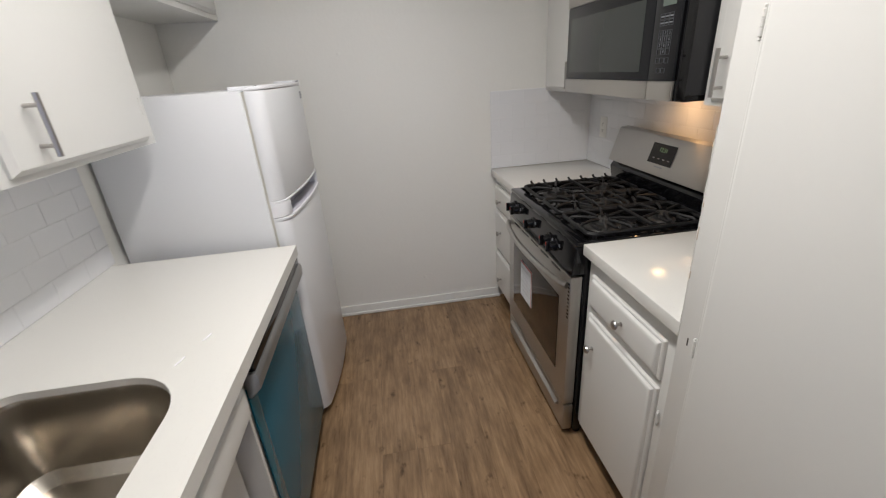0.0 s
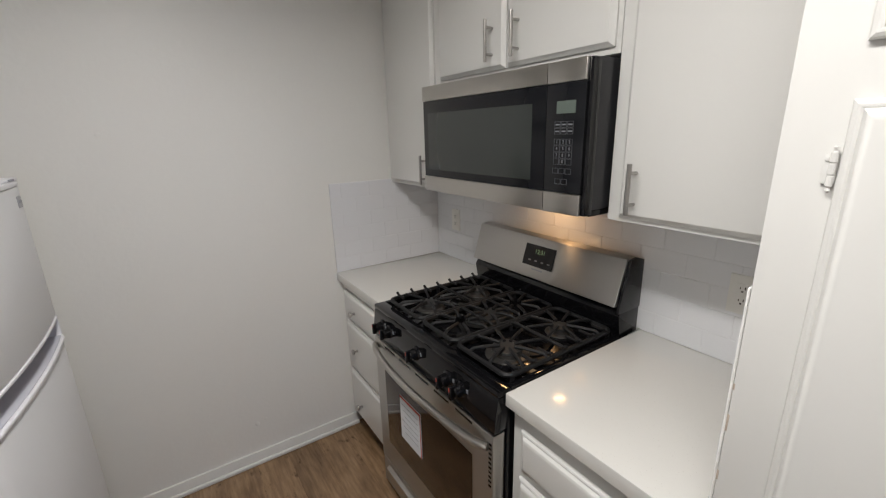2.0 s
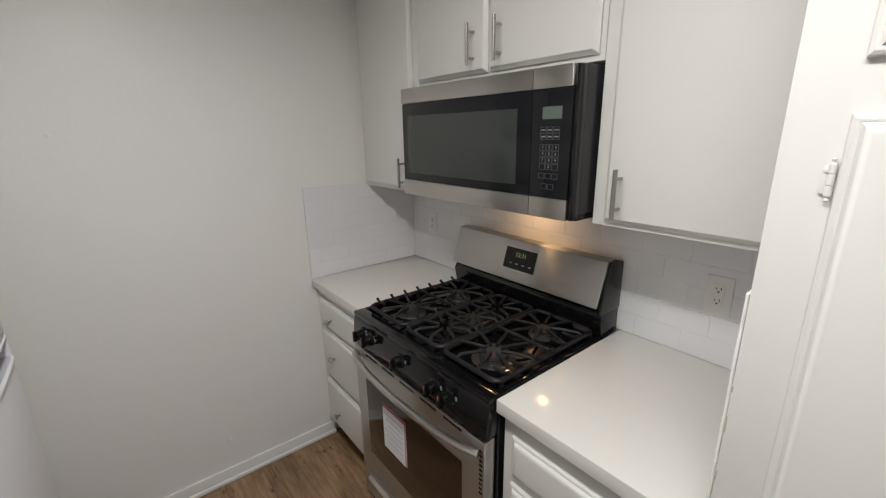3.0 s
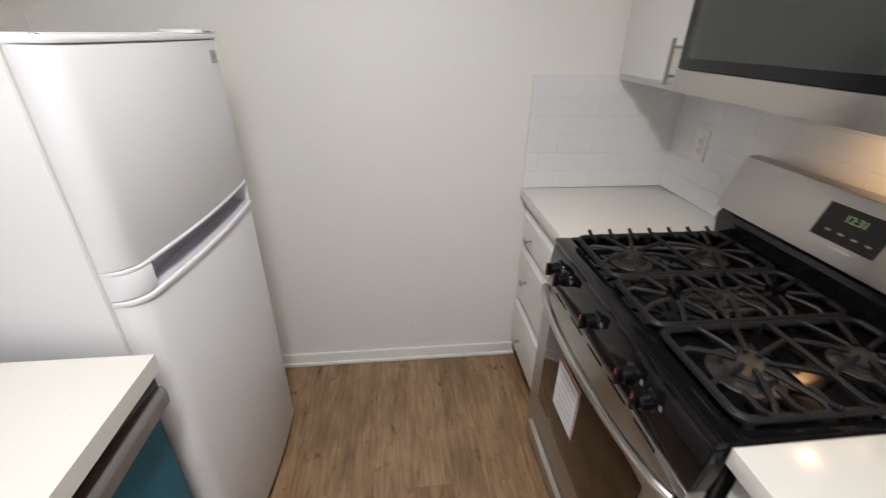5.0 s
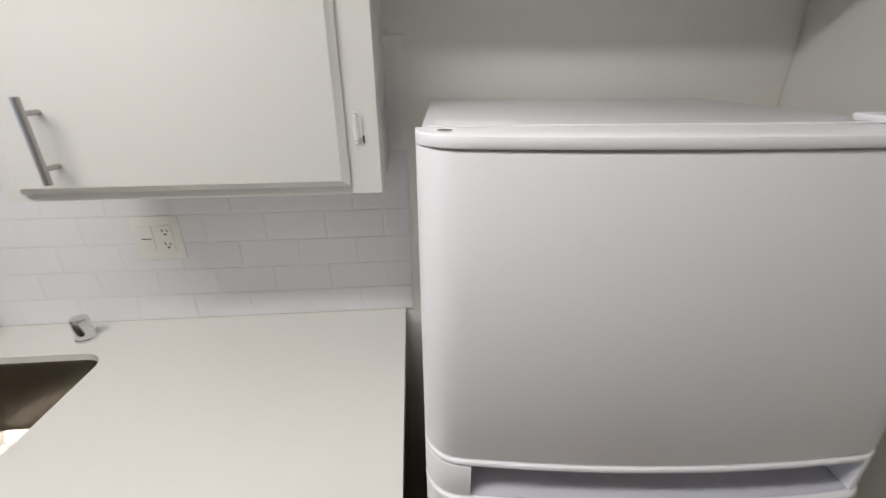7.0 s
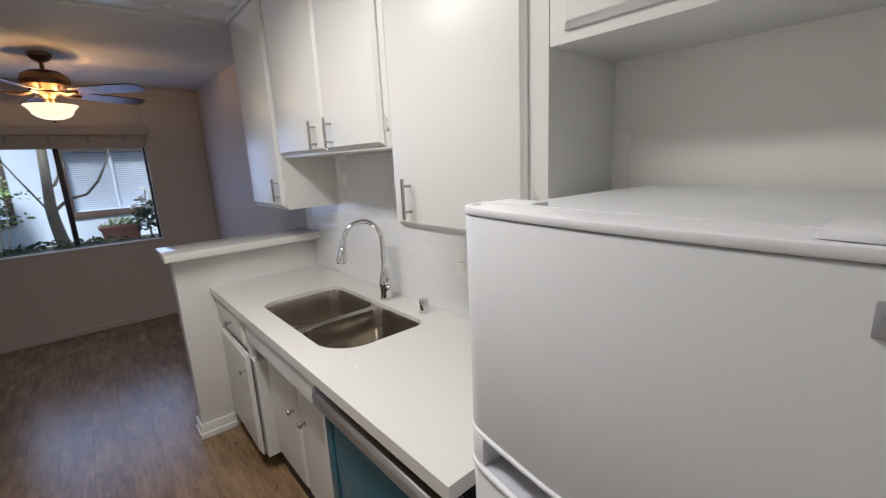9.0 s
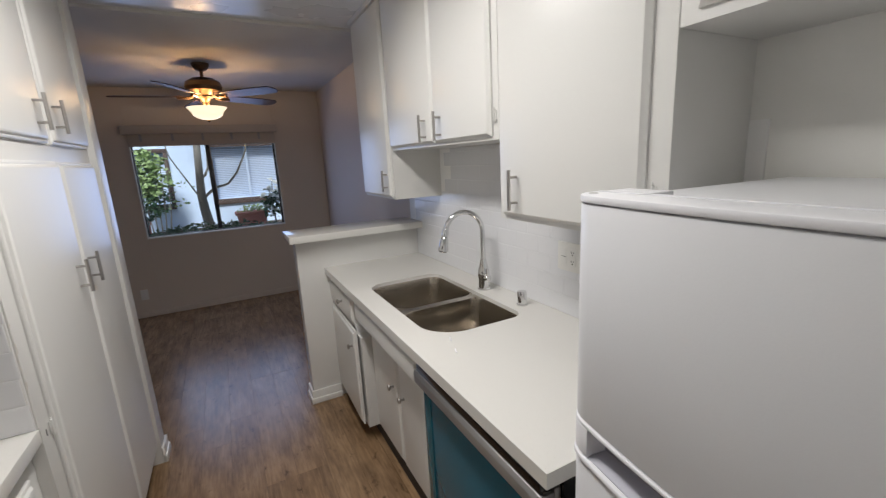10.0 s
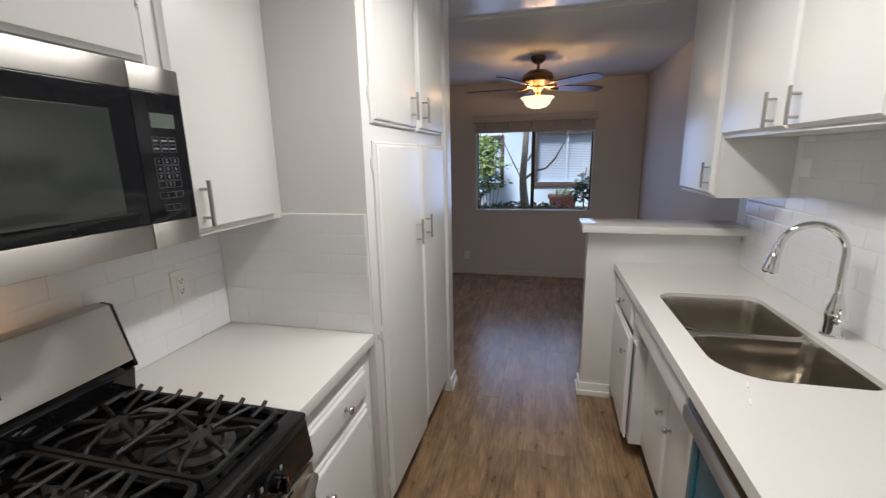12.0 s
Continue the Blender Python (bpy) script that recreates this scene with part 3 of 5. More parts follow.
# the lower door beside the counter hangs a little open
for d in pantry.children:
    if d.name.startswith("door") and max(v.co.y for v in d.data.vertices) > 0.4 and max(v.co.z for v in d.data.vertices) < 1.6:
        h = Vector((PX, 1.424, 0)) - Vector(pantry["base"])
        d.matrix_local = Matrix.Translation(h) @ Matrix.Rotation(radians(-0.9), 4, "Z") @ Matrix.Translation(-h)
rc = random.Random(8)
# ragged sealant where the tile meets the pantry's front edge
bead = bmesh.new()
z = CT0 = 0.916
while z < 1.372:
    step = rc.uniform(0.008, 0.03)
    w = rc.uniform(0.0008, 0.002)
    box(PX - w * 0.7, PX + 0.004, 1.4902, 1.4908 + w, z, z + step * 0.97, 0.0008, 1, bm=bead)
    z += step
part("sealant_bead", bead, M_TRIM, pantry, "ragged white sealant along the front edge")
part("paint_nick", box(PX - 0.0012, PX + 0.002, 1.456, 1.4595, 0.872, 0.893, 0.0008), M_DARK, pantry, "small dark chip in the paint")
for zz, h in ((1.035, 0.018), (1.13, 0.03), (1.205, 0.01)):
    part("paint_chip", box(PX - 0.0006, PX + 0.001, 1.4875, 1.4903, zz, zz + h, 0.0004), M_CHIP, pantry, "tan chip along the edge")

# base cabinets along the range wall
BR = 1.485         # cabinet front; counter edge at 1.455
CT, CB = 0.914, 0.874


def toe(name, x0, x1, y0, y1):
    # the board's near black stands for shade under the cabinet
    return structure(name, box(x0, x1, y0, y1, 0.001, 0.098), M_DARK, "recessed toe kick, its shade put into a near-black colour", "trim")


cabinet("base_cabinet", "white base cabinet with one drawer and one door", BR, RW, 1.492, 1.992, 0.1, CB - 0.001, -1,
        [(1.553, 1.957, 0.683, 0.812, "drawer", (1.739, 0.748), []), (1.553, 1.96, 0.115, 0.654, "door", (1.893, 0.543), [(1.542, 0.56), (1.542, 0.2)])], group="base cabinets")
cabinet("base_cabinet", "white three-drawer base cabinet beside the range", BR, RW, 2.782, YE - 0.002, 0.1, CB - 0.001, -1,
        [(2.80, 3.24, 0.68, 0.83, "drawer", (3.1, 0.745), []), (2.80, 3.24, 0.395, 0.665, "drawer", (3.1, 0.54), []),
         (2.80, 3.24, 0.115, 0.38, "drawer", (3.1, 0.215), [])], group="base cabinets")
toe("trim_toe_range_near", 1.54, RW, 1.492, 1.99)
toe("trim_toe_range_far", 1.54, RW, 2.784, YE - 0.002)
solo("worktop", box(1.455, RW, 1.492, 1.998, CB, CT, 0.003), M_QUARTZ, "speckled white quartz worktop beside the pantry", "worktop")
solo("worktop", box(1.455, RW, 2.782, YE - 0.002, CB, CT, 0.003), M_QUARTZ, "speckled white quartz worktop in the corner", "worktop")

# base cabinets along the sink wall
BL = 0.387
ajar = cabinet("base_cabinet", "white base cabinet with drawer and door by the half wall", LW, BL, 0.2145, 0.738, 0.1, CB - 0.001, 1,
        [(0.245, 0.742, 0.7, 0.85, "drawer", (0.545, 0.782), []), (0.245, 0.79, 0.115, 0.676, "door", (0.738, 0.578), [])], group="base cabinets")
for d in ajar.children:
    if d.name.startswith("door"):
        h = Vector((BL, 0.245, 0)) - Vector(ajar["base"])
        d.matrix_local = Matrix.Translation(h) @ Matrix.Rotation(radians(-1.2), 4, "Z") @ Matrix.Translation(-h)
sinkcab = thing("sink_cabinet", (0.05, 1.22, 0.1), "white sink base cabinet with false front and two doors", "cabinet", "base cabinets")
SF = 0.318         # the sink doors sit back behind the false front
bm = box(LW, SF - 0.02, 0.813, 0.826, 0.1, 0.6)
box(LW, BL, 1.6005, 1.614, 0.1, CB - 0.001, bm=bm)
box(LW, SF - 0.02, 0.826, 1.6, 0.1, 0.118, bm=bm)
box(SF - 0.018, SF, 0.813, 1.6, 0.1, 0.742, bm=bm)
box(BL - 0.02, BL, 0.74, 1.6, 0.743, CB - 0.001, bm=bm)
part("body", bm, M_CAB, sinkcab)
part("false_front", slab(BL + 0.0006, 1, 0.805, 1.6, 0.745, 0.852), M_CAB, sinkcab)
for a, b, k in ((0.83, 1.2, 1.142), (1.212, 1.594, 1.272)):
    d = part("door", slab(SF + 0.0006, 1, a, b, 0.115, 0.728), M_CAB, sinkcab)
    knob(SF + 0.0205, 1, k, 0.506, d)
part("side_return", box(LW, BL - 0.001, 0.7385, 0.8125, 0.1, 0.64), M_CAB, ajar)
toe("trim_toe_sink", LW, 0.31, 0.2145, 1.61)

# worktop with the two bowls cut out
SX0, SX1, SY0, SY1, SYM = -0.105, 0.314, 0.778, 1.585, 1.205


def rounded(x0, x1, y0, y1, radii, seg=8):
    """Corners in order: (x0,y0), (x1,y0), (x1,y1), (x0,y1)."""
    pts = []
    for (cx, cy, a0), r in zip(((x0, y0, 180), (x1, y0, 270), (x1, y1, 0), (x0, y1, 90)), radii):
        ox, oy = (r if cx == x0 else -r), (r if cy == y0 else -r)
        for k in range(seg + 1):
            a = radians(a0 + 90 * k / seg)
            pts.append((cx + ox + r * math.cos(a), cy + oy + r * math.sin(a)))
    return pts


def worktop_with_hole(x0, x1, y0, y1, z0, z1, hole):
    b = bmesh.new()
    n = len(hole)
    cx, cy = (hole[0][0] + hole[n // 2][0]) / 2, (hole[0][1] + hole[n // 2][1]) / 2
    outer = []
    for u, v in hole:
        dx, dy = u - cx, v - cy
        s = min((x1 - cx) / dx if dx > 1e-6 else (x0 - cx) / dx if dx < -1e-6 else 1e9, (y1 - cy) / dy if dy > 1e-6 else (y0 - cy) / dy if dy < -1e-6 else 1e9)
        outer.append([cx + dx * s, cy + dy * s])
    for corner in ((x0, y0), (x1, y0), (x1, y1), (x0, y1)):
        i = min(range(n), key=lambda k: (outer[k][0] - corner[0]) ** 2 + (outer[k][1] - corner[1]) ** 2)
        outer[i] = list(corner)
    loops = [[b.verts.new((u, v, z)) for u, v in line] for line, z in ((outer, z0), (outer, z1 - 0.002), (outer, z1), (hole, z1), (hole, z0))]
    for u in range(n):
        w = (u + 1) % n
        for a, c in zip(loops, loops[1:] + loops[:1]):
            b.faces.new((a[u], a[w], c[w], c[u]))
    bmesh.ops.recalc_face_normals(b, faces=b.faces[:])
    return b


hole = rounded(SX0, SX1, SY0, SY1, (0.06, 0.09, 0.15, 0.06), 10)
solo("worktop", worktop_with_hole(LW, 0.42, 0.2145, 2.312, CB, CT, hole), M_QUARTZ, "long speckled white quartz worktop with sink cutout", "worktop")


def bowl(x0, x1, y0, y1, radii, depth):
    b = bmesh.new()
    rings = []
    for inset, dz in ((-0.0115, 0), (0.001, 0), (0.004, -0.01), (0.008, -depth * 0.6), (0.018, -depth * 0.9), (0.045, -depth), (0.12, -depth - 0.004)):
        pts = rounded(x0 + inset, x1 - inset, y0 + inset, y1 - inset, [max(0.01, r - inset * 0.4) for r in radii], 10)
        rings.append([b.verts.new((u, v, CT - 0.018 + dz)) for u, v in pts])
    n = len(rings[0])
    for a, c in zip(rings, rings[1:]):
        for k in range(n):
            b.faces.new((a[k], a[(k + 1) % n], c[(k + 1) % n], c[k]))
    b.faces.new(rings[-1])
    bmesh.ops.recalc_face_normals(b, faces=b.faces[:])
    for f in b.faces:
        f.normal_flip()
    return b


sink = thing("kitchen_sink", (0.07, 1.14, CB - 0.2), "double-bowl undermount stainless steel sink", "sink")
part("bowl", bowl(SX0, SX1 - 0.01, SY0, SYM - 0.012, (0.06, 0.08, 0.09, 0.06), 0.196), M_SINK, sink)
part("bowl", bowl(SX0, SX1, SYM + 0.012, SY1, (0.06, 0.1, 0.15, 0.06), 0.216), M_SINK, sink)
part("divider", box(SX0 - 0.012, SX1 - 0.004, SYM - 0.02, SYM + 0.02, CT - 0.075, CT - 0.0185, 0.008, 3), M_SINK, sink)
for yy, dz in ((0.96, 0.176), (1.34, 0.196)):
    drain = part("drain", lathe([(0.045, 0), (0.045, 0.004), (0.036, 0.005), (0.03, 0.001), (0.004, 0.001)], (0.1, yy, CB - dz), "z", 20), M_CHROME, sink)

# faucet and air gap
fx, fy0 = -0.162, 1.196
fau = thing("faucet", (fx, fy0, CT), "chrome gooseneck pull-down kitchen faucet", "faucet")
part("base", lathe([(0.033, 0), (0.033, 0.006), (0.029, 0.01), (0.027, 0.05), (0.03, 0.075), (0.027, 0.1), (0.019, 0.13), (0.0145, 0.155)], (fx, fy0, CT), "z", 24), M_CHROME, fau)
arc = [(fx, fy0, CT + 0.14), (fx, fy0, CT + 0.2), (fx, fy0, CT + 0.295)]
for k in range(1, 17):
    a = math.pi * k / 16 * 0.93
    arc.append((fx + 0.091 - 0.091 * math.cos(a), fy0 - 0.02 * (1 - math.cos(a)), CT + 0.295 + 0.1 * math.sin(a)))
part("neck", tube(arc, 0.0118, 16), M_CHROME, fau)
ex, ey, ez = arc[-1]
head = lathe([(0.0135, 0.004), (0.0165, -0.004), (0.0165, -0.03), (0.014, -0.034), (0.0185, -0.042), (0.0245, -0.085), (0.0245, -0.1), (0.02, -0.106), (0.008, -0.106)], (0, 0, 0), "z", 22)
bmesh.ops.transform(head, matrix=Matrix.Translation((ex + 0.002, ey, ez)) @ Matrix.Rotation(radians(-11), 4, "Y"), verts=head.verts[:])
part("spray_head", head, M_CHROME, fau)
part("lever_hub", lathe([(0.017, 0.016), (0.018, 0.02), (0.018, 0.04), (0.013, 0.046), (0.002, 0.047)], (fx, fy0, CT + 0.062), "y", 18), M_CHROME, fau)
part("handle", tube([(fx, fy0 + 0.036, CT + 0.066), (fx + 0.012, fy0 + 0.05, CT + 0.088), (fx + 0.02, fy0 + 0.058, CT + 0.118)], 0.0065, 12, taper=0.7), M_CHROME, fau, "slim chrome lever")
solo("air_gap", lathe([(0.024, 0), (0.024, 0.006), (0.021, 0.008), (0.021, 0.058), (0.019, 0.064), (0.006, 0.066)], (-0.17, 1.487, CT), "z", 24), M_CHROME, "small chrome dishwasher air gap on the worktop", "air gap")

# dishwasher
dw = thing("dishwasher", (0.1, 1.99, 0), "stainless dishwasher still wrapped in blue film", "dishwasher")
part("body", box(LW, 0.365, 1.618, 2.306, 0.1, CB - 0.002), M_BLACK, dw)
part("door", box(0.366, 0.385, 1.626, 2.298, 0.105, 0.85, 0.003), M_STEEL, dw)
part("protective_film", box(0.3855, 0.388, 1.668, 2.298, 0.11, 0.795, 0.001), M_FILM, dw, "glossy blue protective film")
part("film_flap", box(0.386, 0.391, 1.628, 1.678, 0.11, 0.8, 0.001), M_FILM_EDGE, dw, "loose lighter edge of the film")
hb = prism([(0.386, 0.842), (0.386, 0.77), (0.398, 0.77), (0.425, 0.796), (0.427, 0.828), (0.422, 0.842)], 1.628, 2.298, "y", 0.003)
part("handle", hb, M_SATIN, dw, "angled stainless handle bar")
part("handle_slot", box(0.3865, 0.419, 1.64, 2.29, 0.8425, 0.8715, 0.002), M_BLACK, dw, "black recessed slot above the handle bar")
part("kick_plate", box(0.3, 0.318, 1.623, 2.3, 0.001, 0.1), M_BLACK, dw)

# ==== refrigerator ====
FW, FH = 0.616, 1.496
fr = thing("refrigerator", (0.108, 2.678, 0), "white top-freezer refrigerator standing slightly turned in its niche", "refrigerator", turn=-4.0)


def curved_door(z0, z1, x0, deep, bulge=0.02, rim=0.045, clip=(0.0, 1.0), n=24, soft=0.005):
    """A door whose front swells outwards between rounded edges; clip keeps a stretch of its width."""
    b = bmesh.new()
    y0, y1 = -FW / 2, FW / 2
    ya, yb = y0 + FW * clip[0], y0 + FW * clip[1]
    line = [(x0, ya)]
    stops = sorted({clip[0] + (clip[1] - clip[0]) * k / n for k in range(n + 1)} | {s for s in (0.002, 0.006, 0.012, 0.02, 0.03, 0.045, 0.06, 0.94, 0.955, 0.97, 0.98, 0.988, 0.994, 0.998) if clip[0] < s < clip[1]})
    for s in stops:
        e = min(1.0, min(s, 1 - s) * FW / rim)
        line.append((x0 + deep - rim + rim * math.sqrt(max(0.0, 1 - (1 - e) ** 2)) + bulge * (1 - (2 * s - 1) ** 2), y0 + FW * s))
    line.append((x0, yb))
    rings = []
    for z, shrink in ((z0, soft), (z0 + soft * 0.3, soft * 0.3), (z0 + soft, 0), (z1 - soft, 0), (z1 - soft * 0.3, soft * 0.3), (z1, soft)):
        rings.append([b.verts.new((x - (shrink if x > x0 + 0.008 else 0), y, z)) for x, y in line])
    m = len(line)
    for a, c in zip(rings, rings[1:]):
        for k in range(m):
            b.faces.new((a[k], a[(k + 1) % m], c[(k + 1) % m], c[k]))
    b.faces.new(rings[0])
    b.faces.new(rings[-1])
    bmesh.ops.recalc_face_normals(b, faces=b.faces[:])
    return b


XB = 0.25          # front of the case, from the fridge's own middle
DX = XB + 0.012
DD = 0.052
part("case", box(-0.325, XB, -FW / 2, FW / 2, 0.02, FH - 0.012, 0.006), M_FRIDGE, fr, local=True)
part("gasket", box(XB, DX, -FW / 2 + 0.008, FW / 2 - 0.008, 0.06, FH - 0.016), M_GASKET, fr, "grey-beige door seal", local=True)
lower = part("fridge_door", curved_door(0.045, 1.004, DX, DD), M_FRIDGE, fr, local=True)
upper = part("freezer_door", curved_door(1.085, FH - 0.0135, DX, DD), M_FRIDGE, fr, local=True)
part("top_cap", curved_door(FH - 0.0125, FH, DX - 0.004, DD + 0.006, soft=0.0025), M_FCAP, upper, "white plastic cap along the door's top", local=True)
part("handle_trim", curved_door(1.0755, 1.084, DX, DD + 0.0025, soft=0.003), M_FCAP, upper, "white plastic trim strip", local=True)
# grey back of the recess carries its shade as colour
part("handle_recess", curved_door(1.017, 1.075, DX, 0.014, 0.004, rim=0.006, clip=(0.06, 0.985), soft=0.001), M_FGREY, upper, "recessed grip, its shade put into the grey", local=True)
part("handle_end", curved_door(1.019, 1.075, DX, DD + 0.002, clip=(0.0, 0.1), soft=0.003), M_FCAP, upper, local=True)
part("handle_end", curved_door(1.019, 1.075, DX, DD + 0.002, clip=(0.94, 1.0), soft=0.003), M_FCAP, upper, local=True)
part("grip_floor", curved_door(1.0162, 1.0185, DX, DD - 0.002, clip=(0.101, 0.94), soft=0.0005), M_GRIP, upper, "lilac-grey grip floor", local=True)
part("handle_lip", curved_door(1.0045, 1.016, DX, DD + 0.006, soft=0.004), M_FCAP, lower, "bright white lip under the grip", local=True)
hc = part("hinge_cover", box(DX - 0.03, DX + 0.055, FW / 2 - 0.14, FW / 2 - 0.018, FH + 0.0005, FH + 0.009, 0.003), M_FCAP, upper, "white plastic hinge cover", local=True)
part("hinge_slot", box(DX + 0.0555, DX + 0.058, FW / 2 - 0.095, FW / 2 - 0.055, FH + 0.002, FH + 0.007), M_INK, hc, local=True)
part("hinge_cover", box(DX - 0.06, DX - 0.008, -FW / 2 + 0.02, -FW / 2 + 0.11, FH - 0.0115, FH + 0.002, 0.002), M_FCAP, upper, "flat white hinge cover", local=True)
part("cap_ridge", curved_door(FH + 0.0003, FH + 0.0022, DX - 0.004, 0.007, bulge=0.0, rim=0.004, clip=(0.02, 0.98), soft=0.0008), M_FCAP, upper, local=True)
part("hinge_pin", lathe([(0.008, FH), (0.008, FH + 0.0015), (0.002, FH + 0.002)], (DX + 0.03, -FW / 2 + 0.03, 0), "z", 14), M_CHROME, upper, local=True)
bd = part("badge", box(DX + DD + 0.002, DX + DD + 0.0125, FW / 2 - 0.097, FW / 2 - 0.066, 1.425, 1.457, 0.003), M_BADGE, upper, "small grey maker's badge", local=True)
part("badge_bar", box(DX + DD + 0.0126, DX + DD + 0.0132, FW / 2 - 0.092, FW / 2 - 0.071, 1.439, 1.446), M_INK, bd, local=True)
part("kick_grille", box(XB - 0.05, XB + 0.02, -FW / 2 + 0.01, FW / 2 - 0.01, 0.001, 0.044), M_DARK, fr, local=True)

# ==== range ====
RY0, RY1 = 2.003, 2.777
rg = thing("gas_range", (1.75, 2.39, 0), "freestanding stainless and black five-burner gas range", "range")
part("body", box(1.47, 2.06, RY0 + 0.002, RY1 - 0.002, 0.03, 0.892, 0.003), M_BLACK, rg)
# cooktop: a shallow pan with a raised rim
top = part("cooktop", box(1.452, 2.0, RY0, RY1, 0.8925, 0.906, 0.004), M_BLACK, rg, "glossy black cooktop")
for a in ((1.432, 1.482, RY0, RY1), (1.982, 2.0, RY0, RY1), (1.482, 1.982, RY0, RY0 + 0.022), (1.482, 1.982, RY1 - 0.022, RY1)):
    part("rim", box(*a, 0.9, 0.918, 0.006), M_BLACK, top)
part("control_panel", prism([(1.42, 0.79), (1.47, 0.79), (1.47, 0.899), (1.436, 0.899), (1.432, 0.89)], RY0, RY1, "y", 0.004), M_BLACK, rg, "black sloping control panel")
for yy in (2.7, 2.635, 2.43, 2.235, 2.165):
    k = part("knob", lathe([(0.028, 0.0), (0.028, -0.004), (0.021, -0.008), (0.019, -0.03), (0.016, -0.033), (0.003, -0.033)], (1.43, yy, 0.845), "x", 20), M_BLACK, rg, "black burner knob")
    part("grip", box(1.384, 1.4, yy - 0.006, yy + 0.006, 0.824, 0.866, 0.003), M_BLACK, k)
    part("pointer", box(1.3825, 1.3838, yy - 0.0014, yy + 0.0014, 0.852, 0.865), M_RED, k, "red pointer line")
    part("dial_mark", box(1.4245, 1.4262, yy - 0.038, yy - 0.03, 0.85, 0.862), M_WHITEINK, rg)
# oven door with window, vents, handle
door = part("oven_door", box(1.422, 1.468, RY0 + 0.006, RY1 - 0.006, 0.178, 0.778, 0.006), M_STEEL, rg)
part("window", box(1.4195, 1.4218, RY0 + 0.1, RY1 - 0.09, 0.3, 0.655, 0.001), M_OVENGLASS, door, "dark glass oven window")
for k in range(10):
    part("vent_slot", box(1.4205, 1.4218, RY0 + 0.012, RY0 + 0.024, 0.6 + k * 0.016, 0.607 + k * 0.016), M_BLACK, door)
for k in range(5):
    part("vent_slot", box(1.4205, 1.4218, RY0 + 0.1 + k * 0.122, RY0 + 0.185 + k * 0.122, 0.762, 0.769), M_BLACK, door)
arc = [(1.42 - 0.045 * math.sin(math.pi * min(1, max(0, s / 20)) ) ** 0.6 - 0.006, RY0 + 0.02 + (RY1 - RY0 - 0.04) * s / 20, 0.742) for s in range(21)]
part("handle", tube(arc, 0.013, 12), M_STEEL, door, "bowed stainless door handle")
lab = part("paper_label", box(1.417, 1.4193, 2.405, 2.56, 0.415, 0.61), M_PAPER, door, "white instruction label with red border")
part("label_border", box(1.4162, 1.4169, 2.405, 2.56, 0.6, 0.61), M_RED, lab)
part("label_border", box(1.4162, 1.4169, 2.405, 2.41, 0.415, 0.5995), M_RED, lab)
for k in range(6):
    part("printed_line", box(1.4162, 1.4169, 2.425, 2.55 - 0.012 * (k % 3), 0.575 - k * 0.024, 0.577 - k * 0.024), M_INK, lab)
dr = part("storage_drawer", box(1.425, 1.468, RY0 + 0.006, RY1 - 0.006, 0.035, 0.168, 0.006), M_STEEL, rg)
part("drawer_lip", prism([(1.4245, 0.15), (1.4245, 0.128), (1.41, 0.133), (1.408, 0.142)], RY0 + 0.06, RY1 - 0.06, "y", 0.002), M_STEEL, dr)
for yy in (RY0 + 0.03, RY1 - 0.03):
    for xx in (1.5, 2.0):
        part("foot", lathe([(0.016, 0.0), (0.016, 0.012), (0.01, 0.0295)], (xx, yy, 0), "z", 12), M_BLACK, rg)
# backguard
part("backguard_base", prism([(1.985, 0.907), (2.085, 0.907), (2.085, 1.02), (1.99, 1.02), (1.97, 0.99)], RY0 + 0.004, RY1 - 0.004, "y", 0.004), M_BLACK, rg)
gd = part("backguard", prism([(1.955, 1.022), (2.085, 1.022), (2.085, 1.172), (2.045, 1.186), (2.005, 1.182)], RY0 + 0.014, RY1 - 0.006, "y", 0.006), M_STEEL, rg, "brushed stainless backguard")
part("backguard_side", prism([(1.958, 1.0), (2.086, 1.0), (2.086, 1.172), (2.046, 1.184), (2.01, 1.18)], RY0 + 0.002, RY0 + 0.0135, "y", 0.002), M_BLACK, rg)


def on_guard(y, z, lift=0.0):
    """A place on the sloping front of the backguard."""
    s = (z - 1.022) / 0.16
    return Vector((1.955 + 0.05 * s - lift, y, z))


def guard_plate(name, y0, y1, z0, z1, lift, mat, parent, label=""):
    b = bmesh.new()
    lo, hi = [], []
    for y, z in ((y0, z0), (y1, z0), (y1, z1), (y0, z1)):
        lo.append(b.verts.new(on_guard(y, z, lift - 0.0015)))
        hi.append(b.verts.new(on_guard(y, z, lift)))
    b.faces.new(lo)
    b.faces.new(hi)
    for k in range(4):
        b.faces.new((lo[k], lo[(k + 1) % 4], hi[(k + 1) % 4], hi[k]))
    bmesh.ops.recalc_face_normals(b, faces=b.faces[:])
    return part(name, b, mat, parent, label)


disp = guard_plate("clock_display", 2.303, 2.46, 1.07, 1.152, 0.003, M_BLACKGLASS, gd, "black clock panel")


def words(text, size, mat, parent, m, name="lettering"):
    cu = bpy.data.curves.new("text", "FONT")
    cu.body, cu.size, cu.extrude = text, size, 0.0003
    cu.align_x = cu.align_y = "CENTER"
    ob = bpy.data.objects.new("text", cu)
    scene.collection.objects.link(ob)
    me = bpy.data.meshes.new_from_object(ob.evaluated_get(bpy.context.evaluated_depsgraph_get()))
    bpy.data.objects.remove(ob)
    me.materials.clear()
    me.materials.append(mat)
    root = parent
    while root.parent:
        root = root.parent
    me.transform(Matrix.Translation(-Vector(root["base"])) @ m)
    o = new(name, me)
    o.parent = parent
    return o


